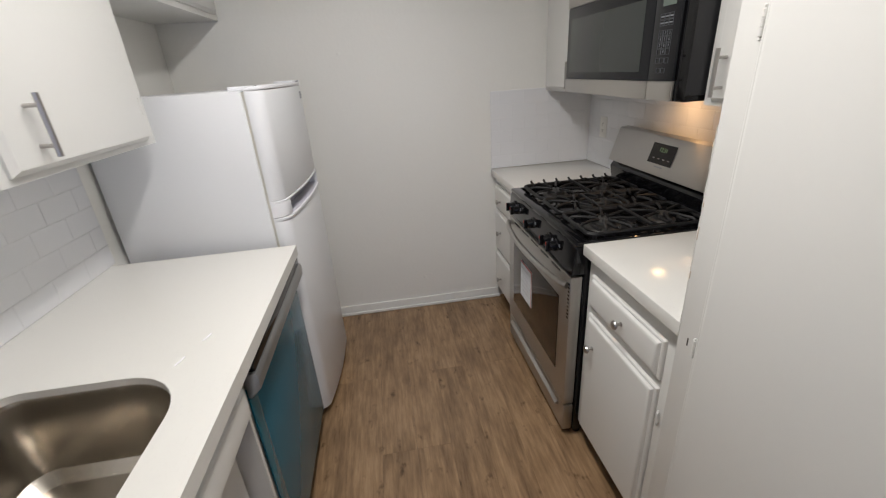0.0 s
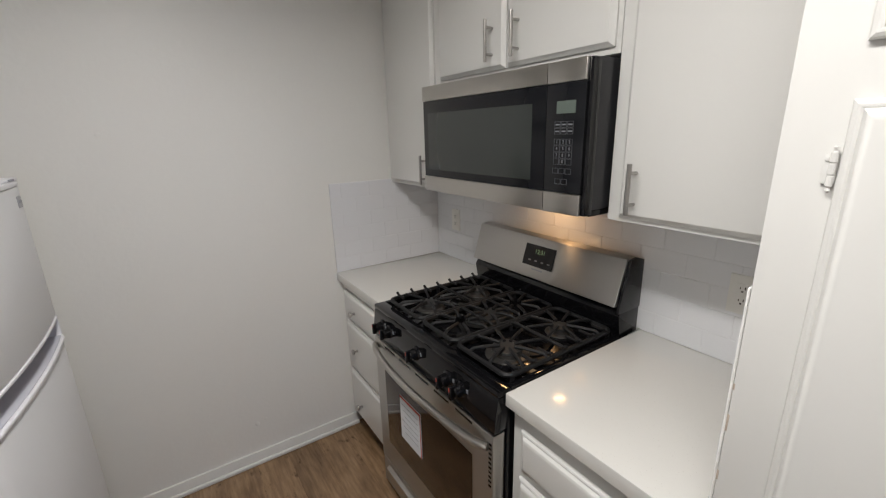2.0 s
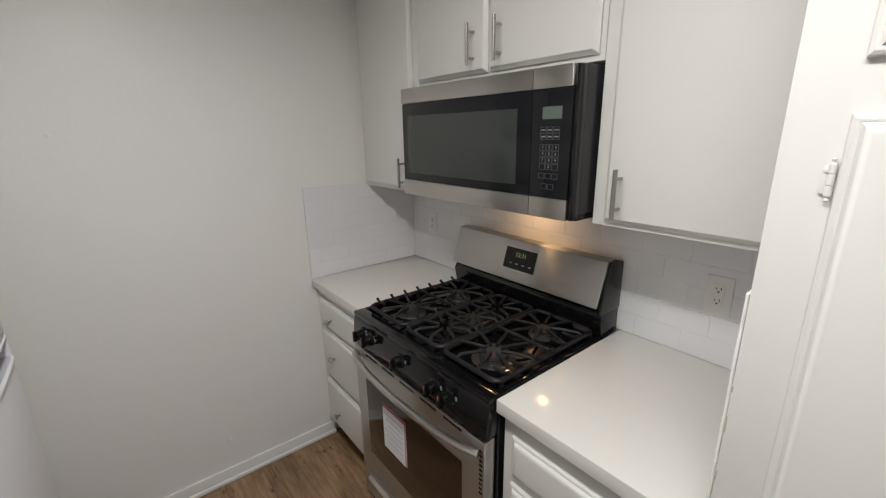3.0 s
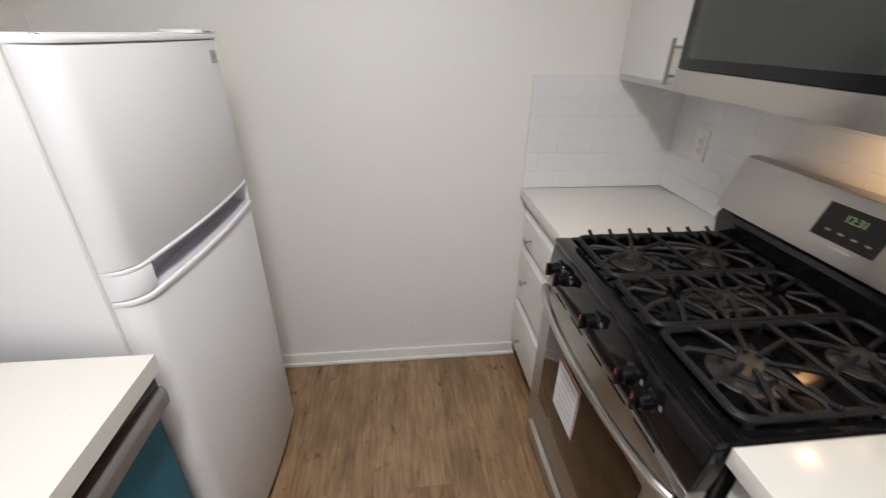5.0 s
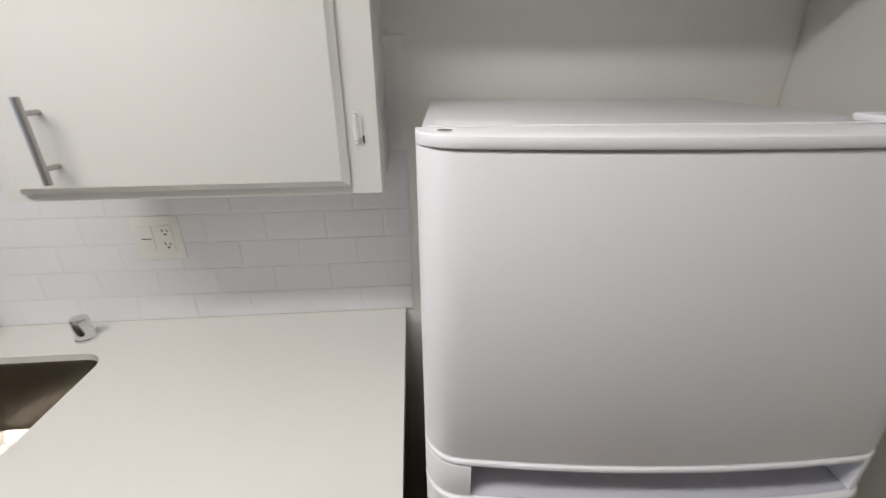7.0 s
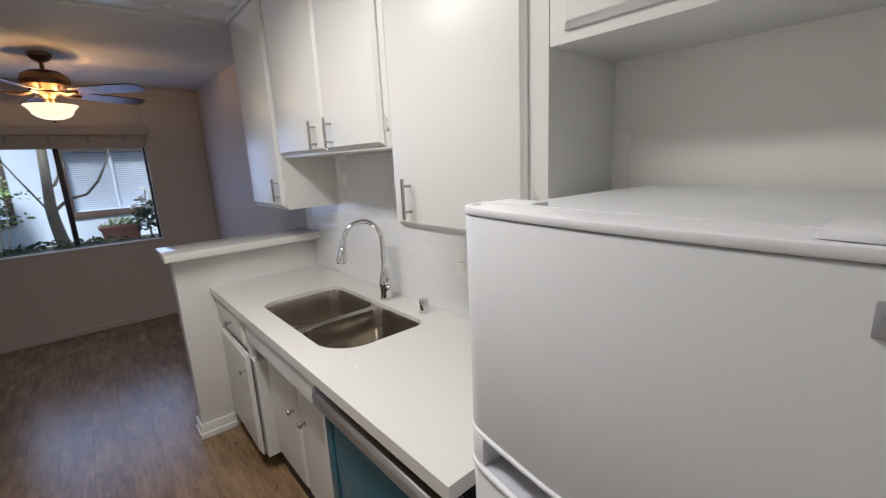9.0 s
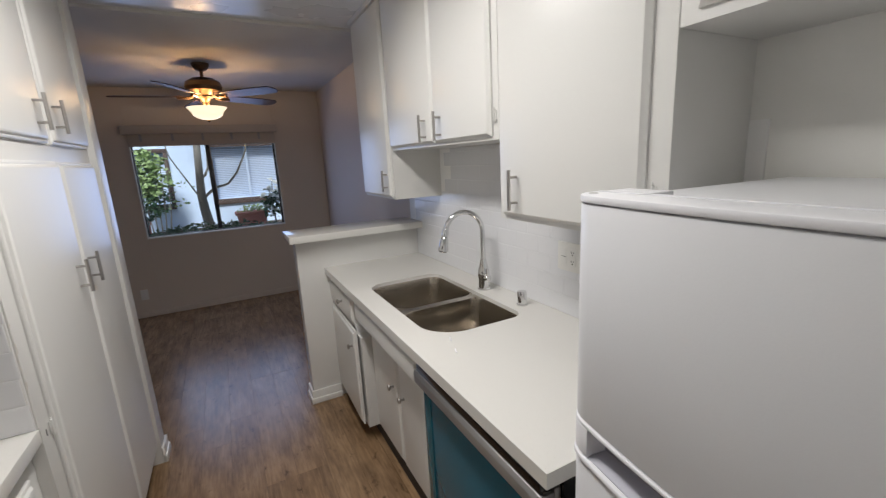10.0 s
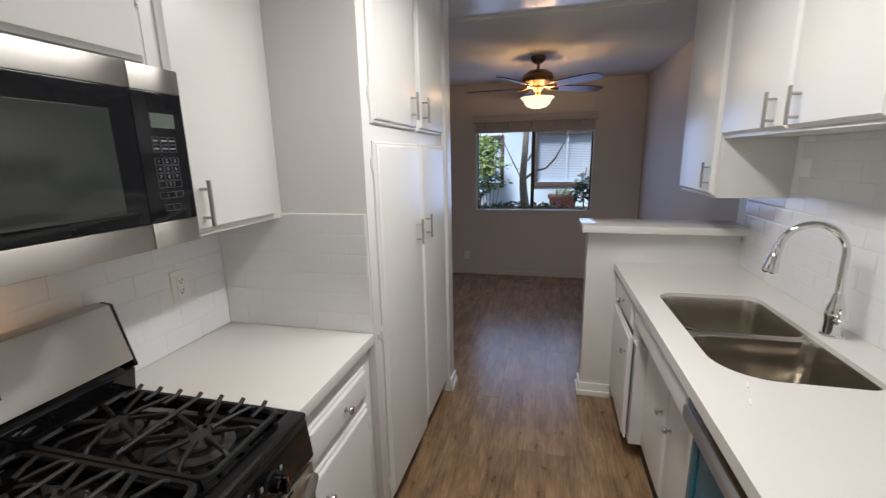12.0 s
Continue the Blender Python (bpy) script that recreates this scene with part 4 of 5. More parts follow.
# letters on faces that look towards -x read along -y
SLOPE = math.degrees(math.atan2(0.05, 0.16))
facing = pose(0, 0, 0, 90 - SLOPE, 0, -90)
words("12:31", 0.025, M_LED, disp, Matrix.Translation(on_guard(2.378, 1.128, 0.0042)) @ facing, "clock_digits")
for k in range(4):
    guard_plate("key_print", 2.43 - k * 0.033 - 0.012, 2.43 - k * 0.033, 1.09, 1.094, 0.0044, M_INK, disp)
guard_plate("maker_mark", 2.35, 2.405, 1.056, 1.061, 0.0015, M_INK, gd)

# burners
burners = [(1.61, 2.16, 0.048), (1.61, 2.62, 0.04), (1.86, 2.16, 0.034), (1.86, 2.62, 0.036)]
for bx, by, r in burners:
    bn = part("burner", lathe([(r * 1.5, 0), (r * 1.45, 0.004), (r * 1.05, 0.006), (r * 1.02, 0.016), (r * 0.4, 0.017)], (bx, by, 0.907), "z", 24), M_HEAD, rg, "dark steel burner head")
    part("burner_cap", lathe([(r, 0), (r * 1.04, 0.003), (r, 0.009), (r * 0.5, 0.011), (0.002, 0.0105)], (bx, by, 0.9245), "z", 24), M_BURNER, bn, "black burner cap")

# the oblong burner in the middle
ob_outline = rounded(1.63, 1.836, 2.34, 2.44, (0.05, 0.05, 0.05, 0.05))
bn = part("burner", prism(ob_outline, 0.907, 0.922, "z", 0.003), M_HEAD, rg, "dark steel oblong burner head")
part("burner_cap", prism(rounded(1.64, 1.826, 2.35, 2.43, (0.04, 0.04, 0.04, 0.04)), 0.9225, 0.931, "z", 0.003), M_BURNER, bn, "black oblong burner cap")


def bar(points, w, bm):
    return tube(points, w, 6, bm=bm)


def grate(y0, y1, spots, tips):
    """A cast-iron grate: a rounded frame, cross bars, and fingers that run from the frame towards each burner."""
    zl, zt = 0.93, 0.942
    x0, x1 = 1.492, 1.974
    bm = bmesh.new()
    c = 0.026
    loop = []
    for cx, cy, a0 in ((x0 + c, y0 + c, 180), (x1 - c, y0 + c, 270), (x1 - c, y1 - c, 0), (x0 + c, y1 - c, 90)):
        loop += [(cx + c * math.cos(radians(a0 + 30 * k)), cy + c * math.sin(radians(a0 + 30 * k))) for k in range(4)]
    loop += loop[:2]
    bar([(px, py, zl) for px, py in loop], 0.0085, bm)
    cuts = [x0] + [(a[0] + b[0]) / 2 for a, b in zip(spots, spots[1:])] + [x1]
    for xm in cuts[1:-1]:
        bar([(xm, y0, zl), (xm, y0 + 0.012, zt), (xm, y1 - 0.012, zt), (xm, y1, zl)], 0.0062, bm)
    for (sx, sy), lo, hi in zip(spots, cuts, cuts[1:]):
        for k in range(8):
            a = radians(22.5 + 45 * k)
            ux, uy = math.cos(a), math.sin(a)
            reach = min((hi - sx) / ux if ux > 0 else (lo - sx) / ux, (y1 - sy) / uy if uy > 0 else (y0 - sy) / uy)
            e = Vector((sx + ux * reach, sy + uy * reach))
            q = Vector((sx + ux * (reach - 0.016), sy + uy * (reach - 0.016)))
            bar([(e.x, e.y, zl), (q.x, q.y, zt), (sx + ux * 0.06, sy + uy * 0.06, zt), (sx + ux * 0.026, sy + uy * 0.026, zt - 0.003)], 0.0058, bm)
    for yy, out in tips:
        for k in range(7):
            xx = x0 + 0.04 + (x1 - x0 - 0.08) * k / 6
            bar([(xx, yy - out * 0.05, zt), (xx, yy - out * 0.008, zt), (xx, yy + out * 0.004, zt + 0.006), (xx, yy + out * 0.008, zt + 0.009)], 0.0055, bm)
    for cx in (x0 + 0.02, (x0 + x1) / 2, x1 - 0.02):
        for cy in (y0, y1):
            bar([(cx, cy, zl), (cx, cy, 0.9075)], 0.008, bm)
    return part("grate", bm, M_IRON, rg, "black cast-iron pan grate")


grate(RY0 + 0.03, RY0 + 0.272, [(1.61, 2.16), (1.86, 2.16)], [(RY0 + 0.03, -1)])
grate(RY0 + 0.288, RY1 - 0.288, [(1.60, 2.39), (1.733, 2.39), (1.866, 2.39)], [])
grate(RY1 - 0.272, RY1 - 0.03, [(1.61, 2.62), (1.86, 2.62)], [(RY1 - 0.03, 1)])

# ==== microwave ====
MY0, MY1, MZ0, MZ1, MX = 1.972, 2.764, 1.378, 1.782, 1.69
mw = thing("microwave", (1.9, 2.365, MZ0), "stainless and black over-the-range microwave", "microwave")
part("body", box(1.735, RW - 0.012, MY0 + 0.004, MY1 - 0.004, MZ0 + 0.012, MZ1, 0.003), M_CASE, mw, "satin dark grey case")
part("front_frame", box(MX + 0.012, 1.734, MY0, MY1, MZ0, MZ1 - 0.002, 0.004), M_BLACK, mw)
seam = 2.112
for y0, y1 in ((seam + 0.001, MY1), (MY0 + 0.012, seam - 0.001)):
    part("top_trim", box(MX, MX + 0.0115, y0, y1, 1.726, MZ1 - 0.002, 0.003), M_STEEL, mw, "brushed stainless top strip")
    part("bottom_trim", box(MX, MX + 0.0115, y0, y1, MZ0, 1.436, 0.003), M_STEEL, mw, "brushed stainless bottom strip")
dr = part("door", box(MX + 0.002, MX + 0.0115, seam + 0.001, MY1 - 0.004, 1.437, 1.725, 0.002), M_BLACKGLASS, mw, "black glass door")
part("window", box(MX + 0.0008, MX + 0.0018, 2.165, 2.728, 1.464, 1.68, 0.0004), M_GREYGLASS, dr, "grey screened window")
cp = part("control_panel", box(MX + 0.002, MX + 0.0115, MY0 + 0.012, seam - 0.001, 1.437, 1.725, 0.002), M_BLACKGLASS, mw, "black keypad panel")
part("display", box(MX + 0.0006, MX + 0.0018, 2.012, 2.075, 1.648, 1.68), M_LCD, cp, "pale unlit display")
flat = pose(0, 0, 0, 90, 0, -90)


def key_outline(y0, y1, z0, z1, parent):
    bm = bmesh.new()
    w = 0.0009
    for a in ((y0, y1, z0, z0 + w), (y0, y1, z1 - w, z1), (y0, y0 + w, z0 + w, z1 - w), (y1 - w, y1, z0 + w, z1 - w)):
        box(MX + 0.0006, MX + 0.0018, *a, bm=bm)
    return part("key", bm, M_KEY, parent, "grey outlined key")


for r in range(2):
    for c in range(3):
        k = key_outline(2.067 - 0.0215 * c - 0.0195 + 0.012, 2.067 - 0.0215 * c + 0.012, 1.612 - r * 0.0175, 1.628 - r * 0.0175, cp)
        part("key_print", box(MX + 0.0006, MX + 0.0018, 2.067 - 0.0215 * c - 0.004, 2.067 - 0.0215 * c + 0.009, 1.618 - r * 0.0175, 1.6215 - r * 0.0175), M_WHITEINK, k)
for i, digit in enumerate("123456789"):
    r, c = divmod(i, 3)
    k = key_outline(2.067 - 0.0215 * c - 0.0195 + 0.012, 2.067 - 0.0215 * c + 0.012, 1.566 - r * 0.0175, 1.582 - r * 0.0175, cp)
    words(digit, 0.012, M_WHITEINK, k, Matrix.Translation((MX + 0.0012, 2.067 - 0.0215 * c + 0.0022, 1.574 - r * 0.0175)) @ flat, "digit")
for c, t in enumerate(("", "0", "")):
    k = key_outline(2.067 - 0.0215 * c - 0.0195 + 0.012, 2.067 - 0.0215 * c + 0.012, 1.5135, 1.5295, cp)
    if t:
        words(t, 0.012, M_WHITEINK, k, Matrix.Translation((MX + 0.0012, 2.067 - 0.0215 * c + 0.0022, 1.5215)) @ flat, "digit")
for c in range(3):
    key_outline(2.068 - 0.022 * c - 0.0195 + 0.012, 2.068 - 0.022 * c + 0.012, 1.489, 1.504, cp)
for c in range(2):
    key_outline(2.058 - 0.022 * c - 0.0195 + 0.012, 2.058 - 0.022 * c + 0.012, 1.46, 1.475, cp)
part("lamp_lens", box(1.941, 1.991, 2.307, 2.427, MZ0 + 0.0075, MZ0 + 0.0115), M_LENS, mw, "warm glowing cooktop lamp")

part("vent_housing", box(1.735, 1.9, MY0 + 0.006, MY1 - 0.006, MZ0 - 0.006, MZ0 + 0.0115, 0.004), M_BLACK, mw)
mw.location += Vector((0.006, 0.003, -0.008))

# ==== outlets and switches ====
def outlet(x, y, z, out, style="duplex"):
    ob = thing("wall_outlet", (x, y, z - 0.06), "white plastic duplex outlet plate on the tile" if style == "duplex" else "white double plate with switch and outlet", "outlet")
    w = 0.036 if style == "duplex" else 0.06
    xs = sorted((x, x + out * 0.006))
    part("cover_plate", box(*xs, y - w, y + w, z - 0.058, z + 0.058, 0.002), M_PLASTIC, ob)
    places = [(y, "o")] if style == "duplex" else [(y - 0.024 * 1, "s"), (y + 0.024, "o")]
    for yy, kind in places:
        xs = sorted((x + out * 0.0062, x + out * 0.009))
        r = part("receptacle", box(*xs, yy - 0.016, yy + 0.016, z - 0.034, z + 0.034, 0.001), M_PLASTIC, ob)
        xs = sorted((x + out * 0.0092, x + out * 0.0098))
        if kind == "o":
            for dz in (0.018, -0.018):
                for dy, h in ((-0.006, 0.008), (0.006, 0.006)):
                    part("slot", box(*xs, yy + dy - 0.0012, yy + dy + 0.0012, z + dz, z + dz + h), M_SLOT, r)
                part("slot", box(*xs, yy - 0.0025, yy + 0.0025, z + dz - 0.009, z + dz - 0.004), M_SLOT, r)
        else:
            part("rocker_line", box(*xs, yy - 0.012, yy + 0.012, z - 0.001, z + 0.001), M_SLOT, r)
    return ob


TT = 0.0058         # how far the tiles stand out
outlet(XR - TT, 3.09, 1.137, -1)
outlet(XR - TT, 1.71, 1.135, -1)
outlet(XL + TT, 1.69, 1.158, 1, "double")
o = thing("wall_outlet", (1.85, YF, 0.2), "white outlet plate low on the window wall", "outlet")
part("cover_plate", box(1.815, 1.885, YF + 0.0005, YF + 0.006, 0.2, 0.315, 0.002), M_PLASTIC, o)
part("receptacle", box(1.834, 1.866, YF + 0.0062, YF + 0.0085, 0.222, 0.293, 0.001), M_PLASTIC, o)

# ==== lamps ====
fan = thing("ceiling_fan", (0.942, -1.3, ZD), "bronze five-blade ceiling fan with lit glass bowl", "ceiling fan")
C = Vector((0.942, -1.3, 0))
part("canopy", lathe([(0.068, ZD - 0.001), (0.066, ZD - 0.02), (0.045, ZD - 0.05), (0.02, ZD - 0.062)], C, "z", 28), M_BRONZE, fan)
part("downrod", tube([C + Vector((0, 0, ZD - 0.05)), C + Vector((0, 0, 2.265))], 0.013, 14), M_BRONZE, fan)
part("motor", lathe([(0.03, 2.318), (0.085, 2.31), (0.13, 2.282), (0.142, 2.245), (0.132, 2.215), (0.1, 2.19), (0.07, 2.175)], C, "z", 36), M_BRONZE, fan, "bronze motor housing")
part("lamp_fitter", lathe([(0.07, 2.164), (0.045, 2.150), (0.028, 2.125), (0.024, 2.015), (0.01, 1.985)], C, "z", 28), M_BRONZE, fan)
bm = bmesh.new()
lathe([(0.15, 2.083), (0.153, 2.079), (0.14, 2.066), (0.122, 2.045), (0.112, 2.02), (0.09, 2.002), (0.055, 1.988), (0.01, 1.982)], C, "z", 36, bm=bm, caps=False)
part("glass_bowl", bm, M_BOWL, fan, "glowing frosted glass bowl")
part("finial", lathe([(0.004, 1.962), (0.011, 1.967), (0.011, 1.976), (0.004, 1.98)], C, "z", 14), M_BRONZE, fan)
for k in range(5):
    a = radians(-6 + 72 * k)
    arm = bmesh.new()
    u, v = Vector((math.cos(a), math.sin(a), 0)), Vector((-math.sin(a), math.cos(a), 0))
    tube([C + u * 0.085 + Vector((0, 0, 2.170)), C + u * 0.14 + Vector((0, 0, 2.155)), C + u * 0.21 + Vector((0, 0, 2.160))], 0.012, 8, bm=arm)
    iron = part("blade_iron", arm, M_BRONZE, fan)
    b = bmesh.new()
    outl = [(0.18, -0.045), (0.24, -0.06), (0.5, -0.072), (0.64, -0.066), (0.675, -0.04), (0.685, 0), (0.675, 0.04), (0.64, 0.066), (0.5, 0.072), (0.24, 0.06), (0.18, 0.045)]
    rings = []
    for h in (0, 0.007):
        rings.append([b.verts.new(C + u * r + v * (w * math.cos(radians(12))) + Vector((0, 0, 2.167 + h - w * math.sin(radians(12))))) for r, w in outl])
    b.faces.new(rings[0])
    b.faces.new(rings[1])
    n = len(outl)
    for q in range(n):
        b.faces.new((rings[0][q], rings[0][(q + 1) % n], rings[1][(q + 1) % n], rings[1][q]))
    bmesh.ops.recalc_face_normals(b, faces=b.faces[:])
    part("blade", b, M_BLADE, fan, "dark walnut fan blade")

cl = thing("ceiling_light", (0.81, 1.62, ZC), "long white fluorescent kitchen ceiling light", "ceiling light")
part("base", box(0.7, 0.92, 0.96, 2.28, ZC - 0.045, ZC - 0.001, 0.005), M_TRIM, cl)
part("diffuser", box(0.712, 0.908, 0.975, 2.265, ZC - 0.08, ZC - 0.0455, 0.012), M_DOME, cl, "white glowing diffuser")

# ==== courtyard outside the window ====
GZ = 0.62          # the planted bed outside
structure("ground", box(-40, 40, -60, YF - 0.142, GZ - 0.3, GZ), M_SOIL, "dark planted soil of the courtyard", "ground")
NY = -5.2          # neighbour's front
house = thing("neighbour_house", (1.0, NY, GZ), "pale blue stucco neighbouring house with brown window trim", "house")
NW = [(-0.04, 1.0, 1.07, 1.93), (1.68, 2.6, 1.06, 1.87)]
bm = bmesh.new()
edges = [-6.0, NW[0][0], NW[0][1], NW[1][0], NW[1][1], 8.0]
for i in range(5):
    if i in (1, 3):
        w = NW[i // 2]
        box(edges[i], edges[i + 1], NY - 0.2, NY, GZ, w[2], bm=bm)
        box(edges[i], edges[i + 1], NY - 0.2, NY, w[3], 3.6, bm=bm)
    else:
        box(edges[i], edges[i + 1], NY - 0.2, NY, GZ, 3.6, bm=bm)
part("wall", bm, M_STUCCO, house)
part("roof", prism([(NY + 0.4, 3.5), (NY + 0.4, 3.6), (NY - 3, 4.9), (NY - 3, 3.65), (NY - 0.25, 3.6)], -6.2, 8.2, "x"), M_ROOF, house, "dark shingled roof eave")
for x0, x1, z0, z1 in NW:
    wd = part("window", box(x0 + 0.0, x1, NY - 0.19, NY - 0.17, z0, z1), M_ROOM, house, "window with pale blinds")
    bm = box(x0 - 0.06, x1 + 0.06, NY + 0.001, NY + 0.05, z0 - 0.09, z0, 0.005)
    box(x0 - 0.06, x1 + 0.06, NY + 0.001, NY + 0.04, z1, z1 + 0.06, 0.005, bm=bm)
    box(x0 - 0.06, x0, NY + 0.001, NY + 0.04, z0, z1, 0.005, bm=bm)
    box(x1, x1 + 0.06, NY + 0.001, NY + 0.04, z0, z1, 0.005, bm=bm)
    part("frame", bm, M_BROWNWOOD, wd, "brown wooden window frame")
    part("mullion", box((x0 + x1) / 2 - 0.018, (x0 + x1) / 2 + 0.018, NY - 0.15, NY - 0.04, z0, z1), M_BLIND, wd)
    n = int((z1 - z0) / 0.03)
    for k in range(n):
        part("slat", box(x0 + 0.005, x1 - 0.005, NY - 0.165, NY - 0.155, z0 + 0.03 * k, z0 + 0.03 * k + 0.022), M_BLIND, wd)


def leaves(name, centre, spread, count, size, mat, parent=None, seed=1, label="", category="", flat=0.5):
    rnd = random.Random(seed)
    verts, faces = [], []
    for _ in range(count):
        while True:
            p = Vector((rnd.uniform(-1, 1), rnd.uniform(-1, 1), rnd.uniform(-1, 1)))
            if p.length < 1 and noise.noise(p * 2.3 + Vector((seed, 0, 0))) > -0.12:
                break
        c = Vector(centre) + Vector([a * b for a, b in zip(p, spread)])
        u = Vector((rnd.gauss(0, 1), rnd.gauss(0, 1), rnd.gauss(0, flat))).normalized()
        v = u.orthogonal().normalized()
        v.rotate(Matrix.Rotation(rnd.uniform(0, 6.28), 3, u))
        s = size * rnd.uniform(0.6, 1.4)
        w = u.cross(v)
        i = len(verts)
        verts += [c, c + u * s * 0.5 + v * s * 0.28 + w * s * 0.05, c + u * s, c + u * s * 0.5 - v * s * 0.28 + w * s * 0.05]
        faces += [(i, i + 1, i + 2), (i, i + 2, i + 3)]
    me = bpy.data.meshes.new(name)
    me.from_pydata([tuple(v) for v in verts], [], faces)
    me.materials.append(mat)
    ob = new(name, me)
    if parent:
        ob.parent = parent
        root = parent
        me.transform(Matrix.Translation(-Vector(root["base"])))
        return tagged(ob, label)
    return tagged(ob, label, category)


def scatter_limbs(tree, seed, base, count, length, radius):
    """Thin twigs that wander up and outwards from base."""
    rnd = random.Random(seed)
    for _ in range(count):
        p = Vector(base) + Vector((0, 0, rnd.uniform(0, 0.5)))
        d = Vector((rnd.choice((-1, 1)) * rnd.uniform(0.5, 1), rnd.uniform(-0.3, 0.5), rnd.uniform(0.3, 0.9))).normalized()
        pts = [p.copy()]
        for _ in range(5):
            p = p + d * length / 5
            d = (d + Vector((rnd.uniform(-0.3, 0.3), rnd.uniform(-0.3, 0.3), rnd.uniform(-0.1, 0.3)))).normalized()
            pts.append(p.copy())
        part("limb", tube(pts, radius, 6, taper=0.35), M_BARK, tree)


tree = thing("tree", (1.17, -3.6, GZ), "slender bare-limbed tree close to the window", "tree")
part("trunk", tube([(1.13, -3.6, GZ), (1.15, -3.6, 0.88), (1.17, -3.61, 1.05), (1.18, -3.6, 1.23), (1.165, -3.61, 1.5), (1.14, -3.6, 1.9), (1.12, -3.6, 2.6), (1.08, -3.6, 3.6)], 0.07, 12, taper=0.45), M_BARK, tree)
for pts, r in (([(1.16, -3.6, 1.2), (1.08, -3.6, 1.27), (1.0, -3.59, 1.335), (0.93, -3.58, 1.345), (0.84, -3.56, 1.372), (0.715, -3.54, 1.515), (0.64, -3.5, 1.66), (0.57, -3.48, 1.81), (0.5, -3.4, 2.3)], 0.02),
               ([(1.2, -3.6, 1.21), (1.255, -3.58, 1.32), (1.313, -3.56, 1.443), (1.39, -3.53, 1.6), (1.46, -3.5, 1.755), (1.53, -3.45, 2.2)], 0.011),
               ([(1.17, -3.6, 1.46), (1.1, -3.62, 1.5), (1.05, -3.64, 1.6), (1.02, -3.66, 2.0), (0.95, -3.7, 2.6)], 0.02)):
    part("limb", tube(pts, r, 8, taper=0.45), M_BARK, tree)
scatter_limbs(tree, 3, (1.1, -3.6, 1.9), 5, 0.9, 0.012)
leaves("crown", (1.1, -3.6, 3.4), (0.9, 0.7, 0.5), 700, 0.08, M_LEAF, tree, 9)
leaves("sprigs", (1.38, -3.5, 1.3), (0.16, 0.1, 0.22), 26, 0.05, M_LEAF, tree, 21)
bush = thing("shrub", (1.85, -4.5, GZ), "bright green leafy shrub climbing over the window trim", "shrub")
for k in range(7):
    part("stem", tube([(1.85 + 0.05 * k - 0.15, -4.5, GZ), (1.84 + 0.07 * k - 0.2, -4.48, 1.0), (1.83 + 0.08 * k - 0.24, -4.46, 1.7)], 0.011, 6, taper=0.4), M_BARK, bush)
leaves("crown", (1.87, -4.46, 1.53), (0.3, 0.2, 0.38), 1500, 0.07, M_LEAF, bush, 3)
leaves("inner_leaves", (1.86, -4.5, 1.16), (0.27, 0.2, 0.24), 420, 0.06, M_LEAF2, bush, 31)
bush2 = thing("shrub", (0.25, -4.0, GZ), "dark shrub with pale variegated leaves beside a planter", "shrub")
part("stem", tube([(0.25, -4.0, GZ), (0.27, -4.0, 1.0), (0.24, -3.98, 1.4)], 0.015, 6, taper=0.4), M_BARK, bush2)
leaves("crown", (0.25, -4.0, 1.0), (0.15, 0.16, 0.2), 110, 0.1, M_LEAF2, bush2, 7)
leaves("pale_leaves", (0.26, -3.98, 1.12), (0.14, 0.16, 0.32), 60, 0.1, M_VARI, bush2, 8)
ivy = leaves("ground_ivy", (1.15, -3.25, GZ + 0.12), (0.95, 0.5, 0.15), 2200, 0.06, M_LEAF2, None, 5, "low dark green ivy covering the planted bed", "ground cover")
tagged(ivy, kind="stuff")
pl = thing("planter", (0.57, -4.2, GZ), "terracotta-pink rectangular planter with herbs", "planter")
part("tub", prism([(0.4, GZ + 0.001), (0.75, GZ + 0.001), (0.785, 0.88), (0.36, 0.88)], -4.35, -4.05, "y", 0.01), M_TERRA, pl)
part("rim", box(0.345, 0.805, -4.37, -4.03, 0.876, 0.915, 0.008), M_TERRA, pl)
leaves("herbs", (0.55, -4.2, 0.935), (0.2, 0.12, 0.07), 200, 0.05, M_LEAF, pl, 12)
pl2 = thing("plant_pot", (1.885, -3.75, GZ), "small round terracotta pot below the shrub", "plant pot")
part("tub", lathe([(0.045, GZ + 0.001), (0.06, 0.9), (0.07, 0.9), (0.07, 0.94), (0.02, 0.93)], (1.885, -3.75, 0), "z", 20), M_TERRA, pl2)
leaves("herbs", (1.86, -3.75, 0.97), (0.12, 0.1, 0.05), 40, 0.07, M_LEAF2, pl2, 15)

# two small raised white streaks on the sink worktop
for (ax, ay), (bx2, by2) in (((0.262, 1.606), (0.272, 1.638)), ((0.292, 1.7), (0.302, 1.73))):
    solo("worktop_streak", tube([(ax, ay, CT + 0.0008), ((ax + bx2) / 2 + 0.002, (ay + by2) / 2, CT + 0.0014), (bx2, by2, CT + 0.0008)], 0.002, 8), M_FCAP, "small raised white streak on the worktop", "sealant streak")

# ==== wall tiles ====
tile_meshes = {}


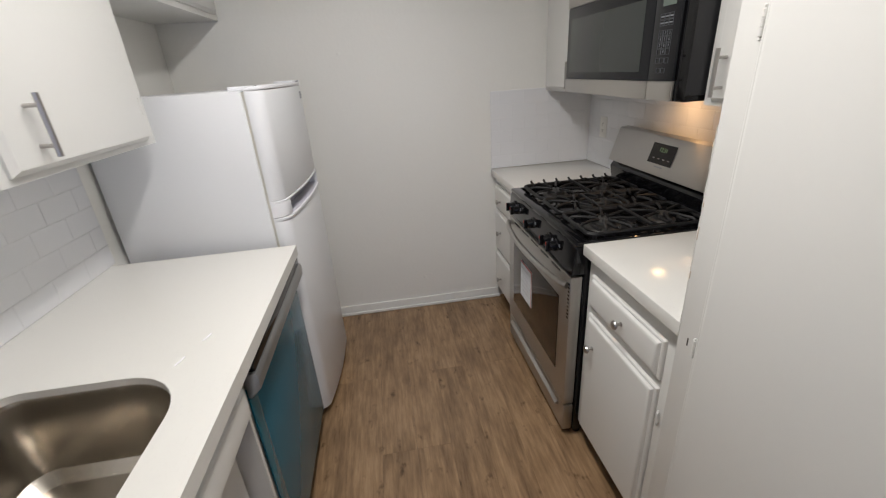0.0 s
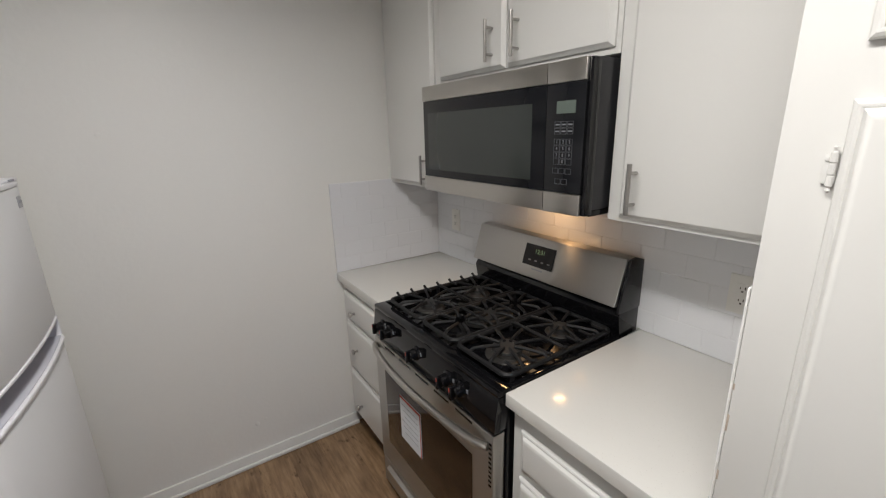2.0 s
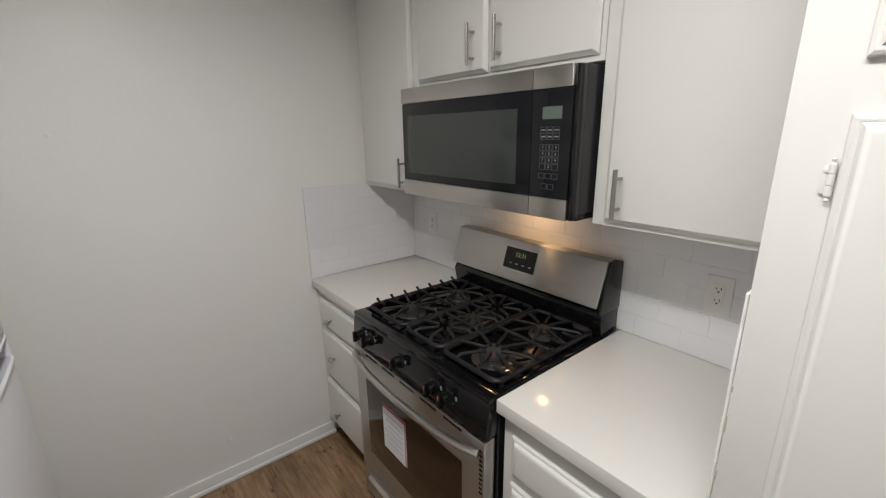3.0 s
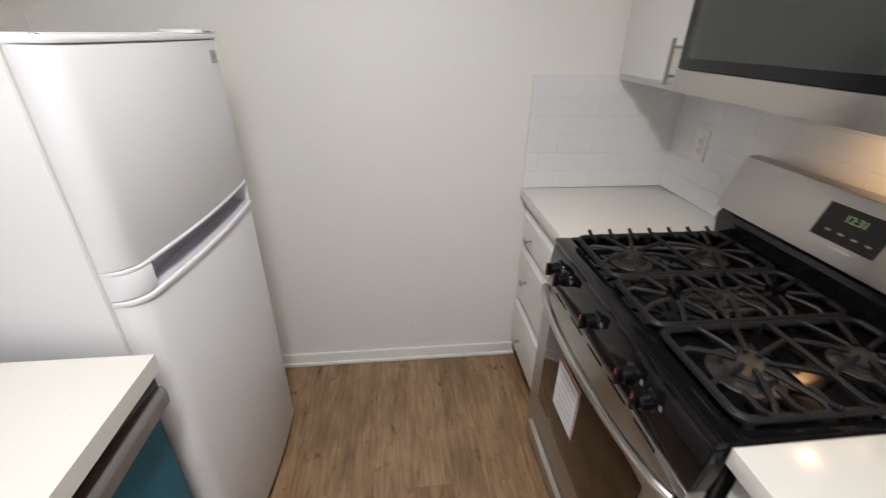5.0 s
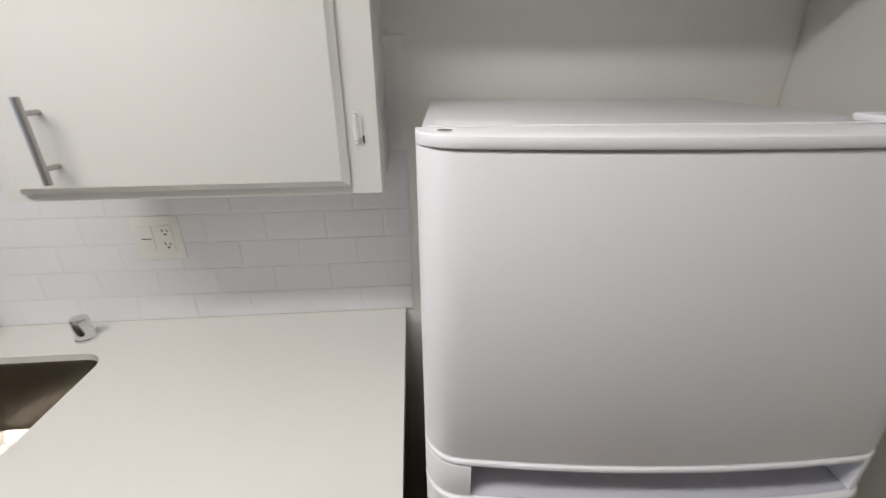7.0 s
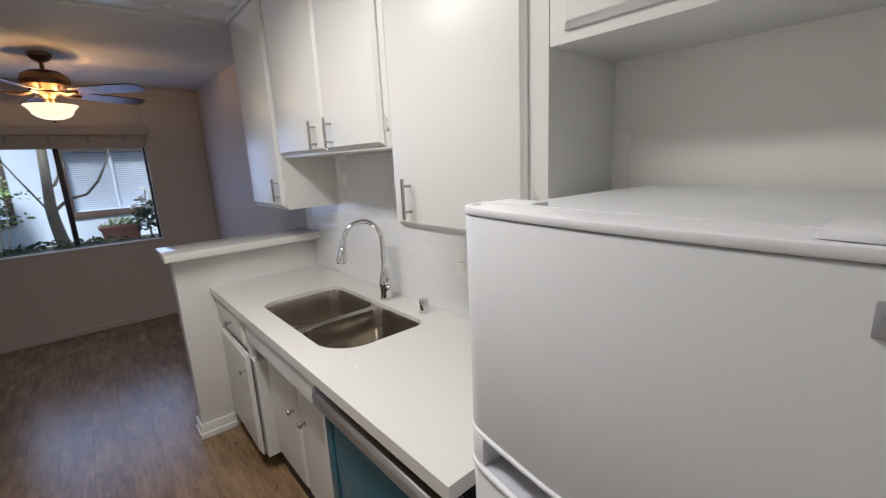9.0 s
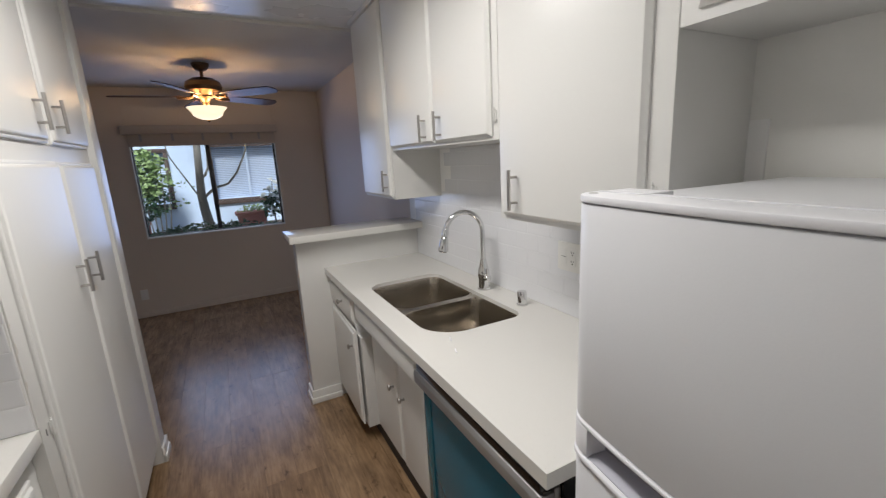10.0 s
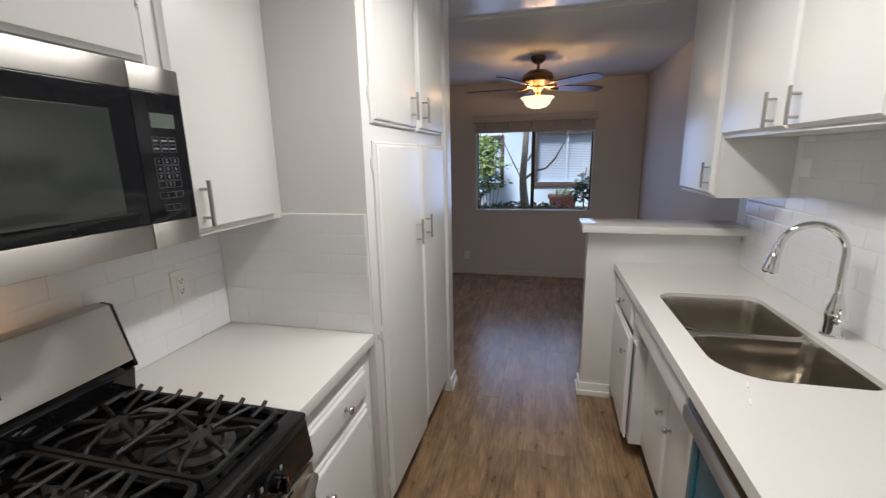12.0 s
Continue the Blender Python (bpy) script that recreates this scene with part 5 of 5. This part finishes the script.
def tile_mesh(length, height):
    """One bevelled tile lying in the y-z plane, its face towards +x."""
    key = (round(length, 4), round(height, 4))
    if key not in tile_meshes:
        b = bmesh.new()
        lvls = [(0.0, 0.0), (0.0, TT - 0.0009), (0.0012, TT - 0.0004), (min(0.006, length / 3, height / 3), TT)]
        rings = []
        for inset, h in lvls:
            rings.append([b.verts.new((h, y, z)) for y, z in ((inset, inset), (length - inset, inset), (length - inset, height - inset), (inset, height - inset))])
        for a, c in zip(rings, rings[1:]):
            for k in range(4):
                b.faces.new((a[k], a[(k + 1) % 4], c[(k + 1) % 4], c[k]))
        b.faces.new(rings[-1])
        bmesh.ops.recalc_face_normals(b, faces=b.faces[:])
        me = bpy.data.meshes.new("tile")
        b.to_mesh(me)
        b.free()
        me.materials.append(M_TILE)
        tile_meshes[key] = me
    return tile_meshes[key]


def tiled(name, label, origin, turn, length, height, backing, skip=None, pitch=0.0757, tl=0.152, start=0.0):
    """A field of bricks-bonded tiles that begins at origin and runs along its own y."""
    field = structure(name, backing, M_GROUT, label, "wall tile")
    m = pose(*origin, 0, 0, turn)
    joint = 0.0008
    row, z = 0, 0.0
    while z < height - 0.015:
        h = min(pitch, height - z) - joint
        y = -start - (tl / 2 if row % 2 else 0.0)
        while y < length - 0.005:
            a, b = max(0.0, y), min(length, y + tl)
            if b - a > 0.012 and not (skip and skip(a, b, z)):
                ob = new("tile", tile_mesh(b - a - joint, h))
                ob.parent = field
                ob.matrix_world = m @ Matrix.Translation((0.0015, a, z))
            y += tl
        z += pitch
        row += 1
    return field


Z0 = CT + 0.001
tiled("splashback_sink", "white bevelled subway tile behind the sink counter", (XL, 0.2145, Z0), 0, 2.12, 0.705,
      box(XL + 0.0003, XL + 0.0055, 0.2145, 2.334, Z0, 1.619), skip=lambda a, b, z: z > 0.42 and (b + 0.2145 > 1.652 or a + 0.2145 < 0.618))
tiled("splashback_range", "white bevelled subway tile behind the range", (XR, YE - 0.002, Z0), 180, YE - 0.002 - 1.498, 0.44,
      box(XR - 0.0055, XR - 0.0003, 1.492, YE - 0.002, Z0, 1.353), start=0.04)
tiled("splashback_end", "white bevelled subway tile on the end wall", (1.458, YE, Z0), -90, 0.6315, 0.455,
      box(1.458, 2.0895, YE - 0.0055, YE - 0.0003, Z0, 1.369), start=0.02)
tiled("splashback_pantry", "white bevelled subway tile on the pantry's side", (2.088, 1.4905, Z0), 90, 0.628, 0.455,
      box(1.46, 2.088, 1.4902, 1.496, Z0, 1.369), start=0.06)

# ==== floor planks ====
fb = box(XL, XD, YF, 0.3, -0.06, -0.0035)
box(XL, XR + 0.1, 0.3, YE, -0.06, -0.0035, bm=fb)
floor = structure("floor", fb, M_DARK, "brown oak-look vinyl plank floor", "floor")
PWD, PLN = 0.15, 1.22
plank_meshes = {}


def plank_mesh(w, ln):
    key = (round(w, 3), round(ln, 3))
    if key not in plank_meshes:
        b = box(0, w - 0.0005, 0, ln - 0.0005, -0.0034, 0)
        bmesh.ops.bevel(b, geom=[e for e in b.edges if all(v.co.z > -0.001 for v in e.verts)], offset=0.0006, segments=1, affect="EDGES")
        plank_meshes[key] = mesh_of("plank", b, M_PLANK, smooth=False)
    return plank_meshes[key]


rp = random.Random(11)
x = XL
while x < XD - 0.01:
    w = min(PWD, XD - x)
    y = YF - rp.choice([0.0, 0.24, 0.48, 0.72, 0.96])
    while y < YE - 0.005:
        a, b = max(YF, y), min(YE, y + PLN)
        if x + w > XR + 0.1:
            b = min(b, 0.3)
        if b - a > 0.01 and not (x > XR + 0.1 and a > 0.25):
            ob = new("plank", plank_mesh(w, b - a))
            ob.parent = floor
            ob.matrix_world = Matrix.Translation((x, a, 0))
        y += PLN
    x += PWD

# small flaws on the end wall
for k, (sx, sz, sw) in enumerate(((0.98, 0.215, 0.012), (1.02, 0.23, 0.006), (0.62, 1.62, 0.009))):
    structure("wall_end_scuff", lathe([(sw, 0.0), (sw * 0.8, -0.0012), (sw * 0.3, -0.0016), (0.0005, -0.0017)], (sx, YE - 0.0002, sz), "y", 9), M_WALL, "small raised paint scuff on the end wall", "scuff")
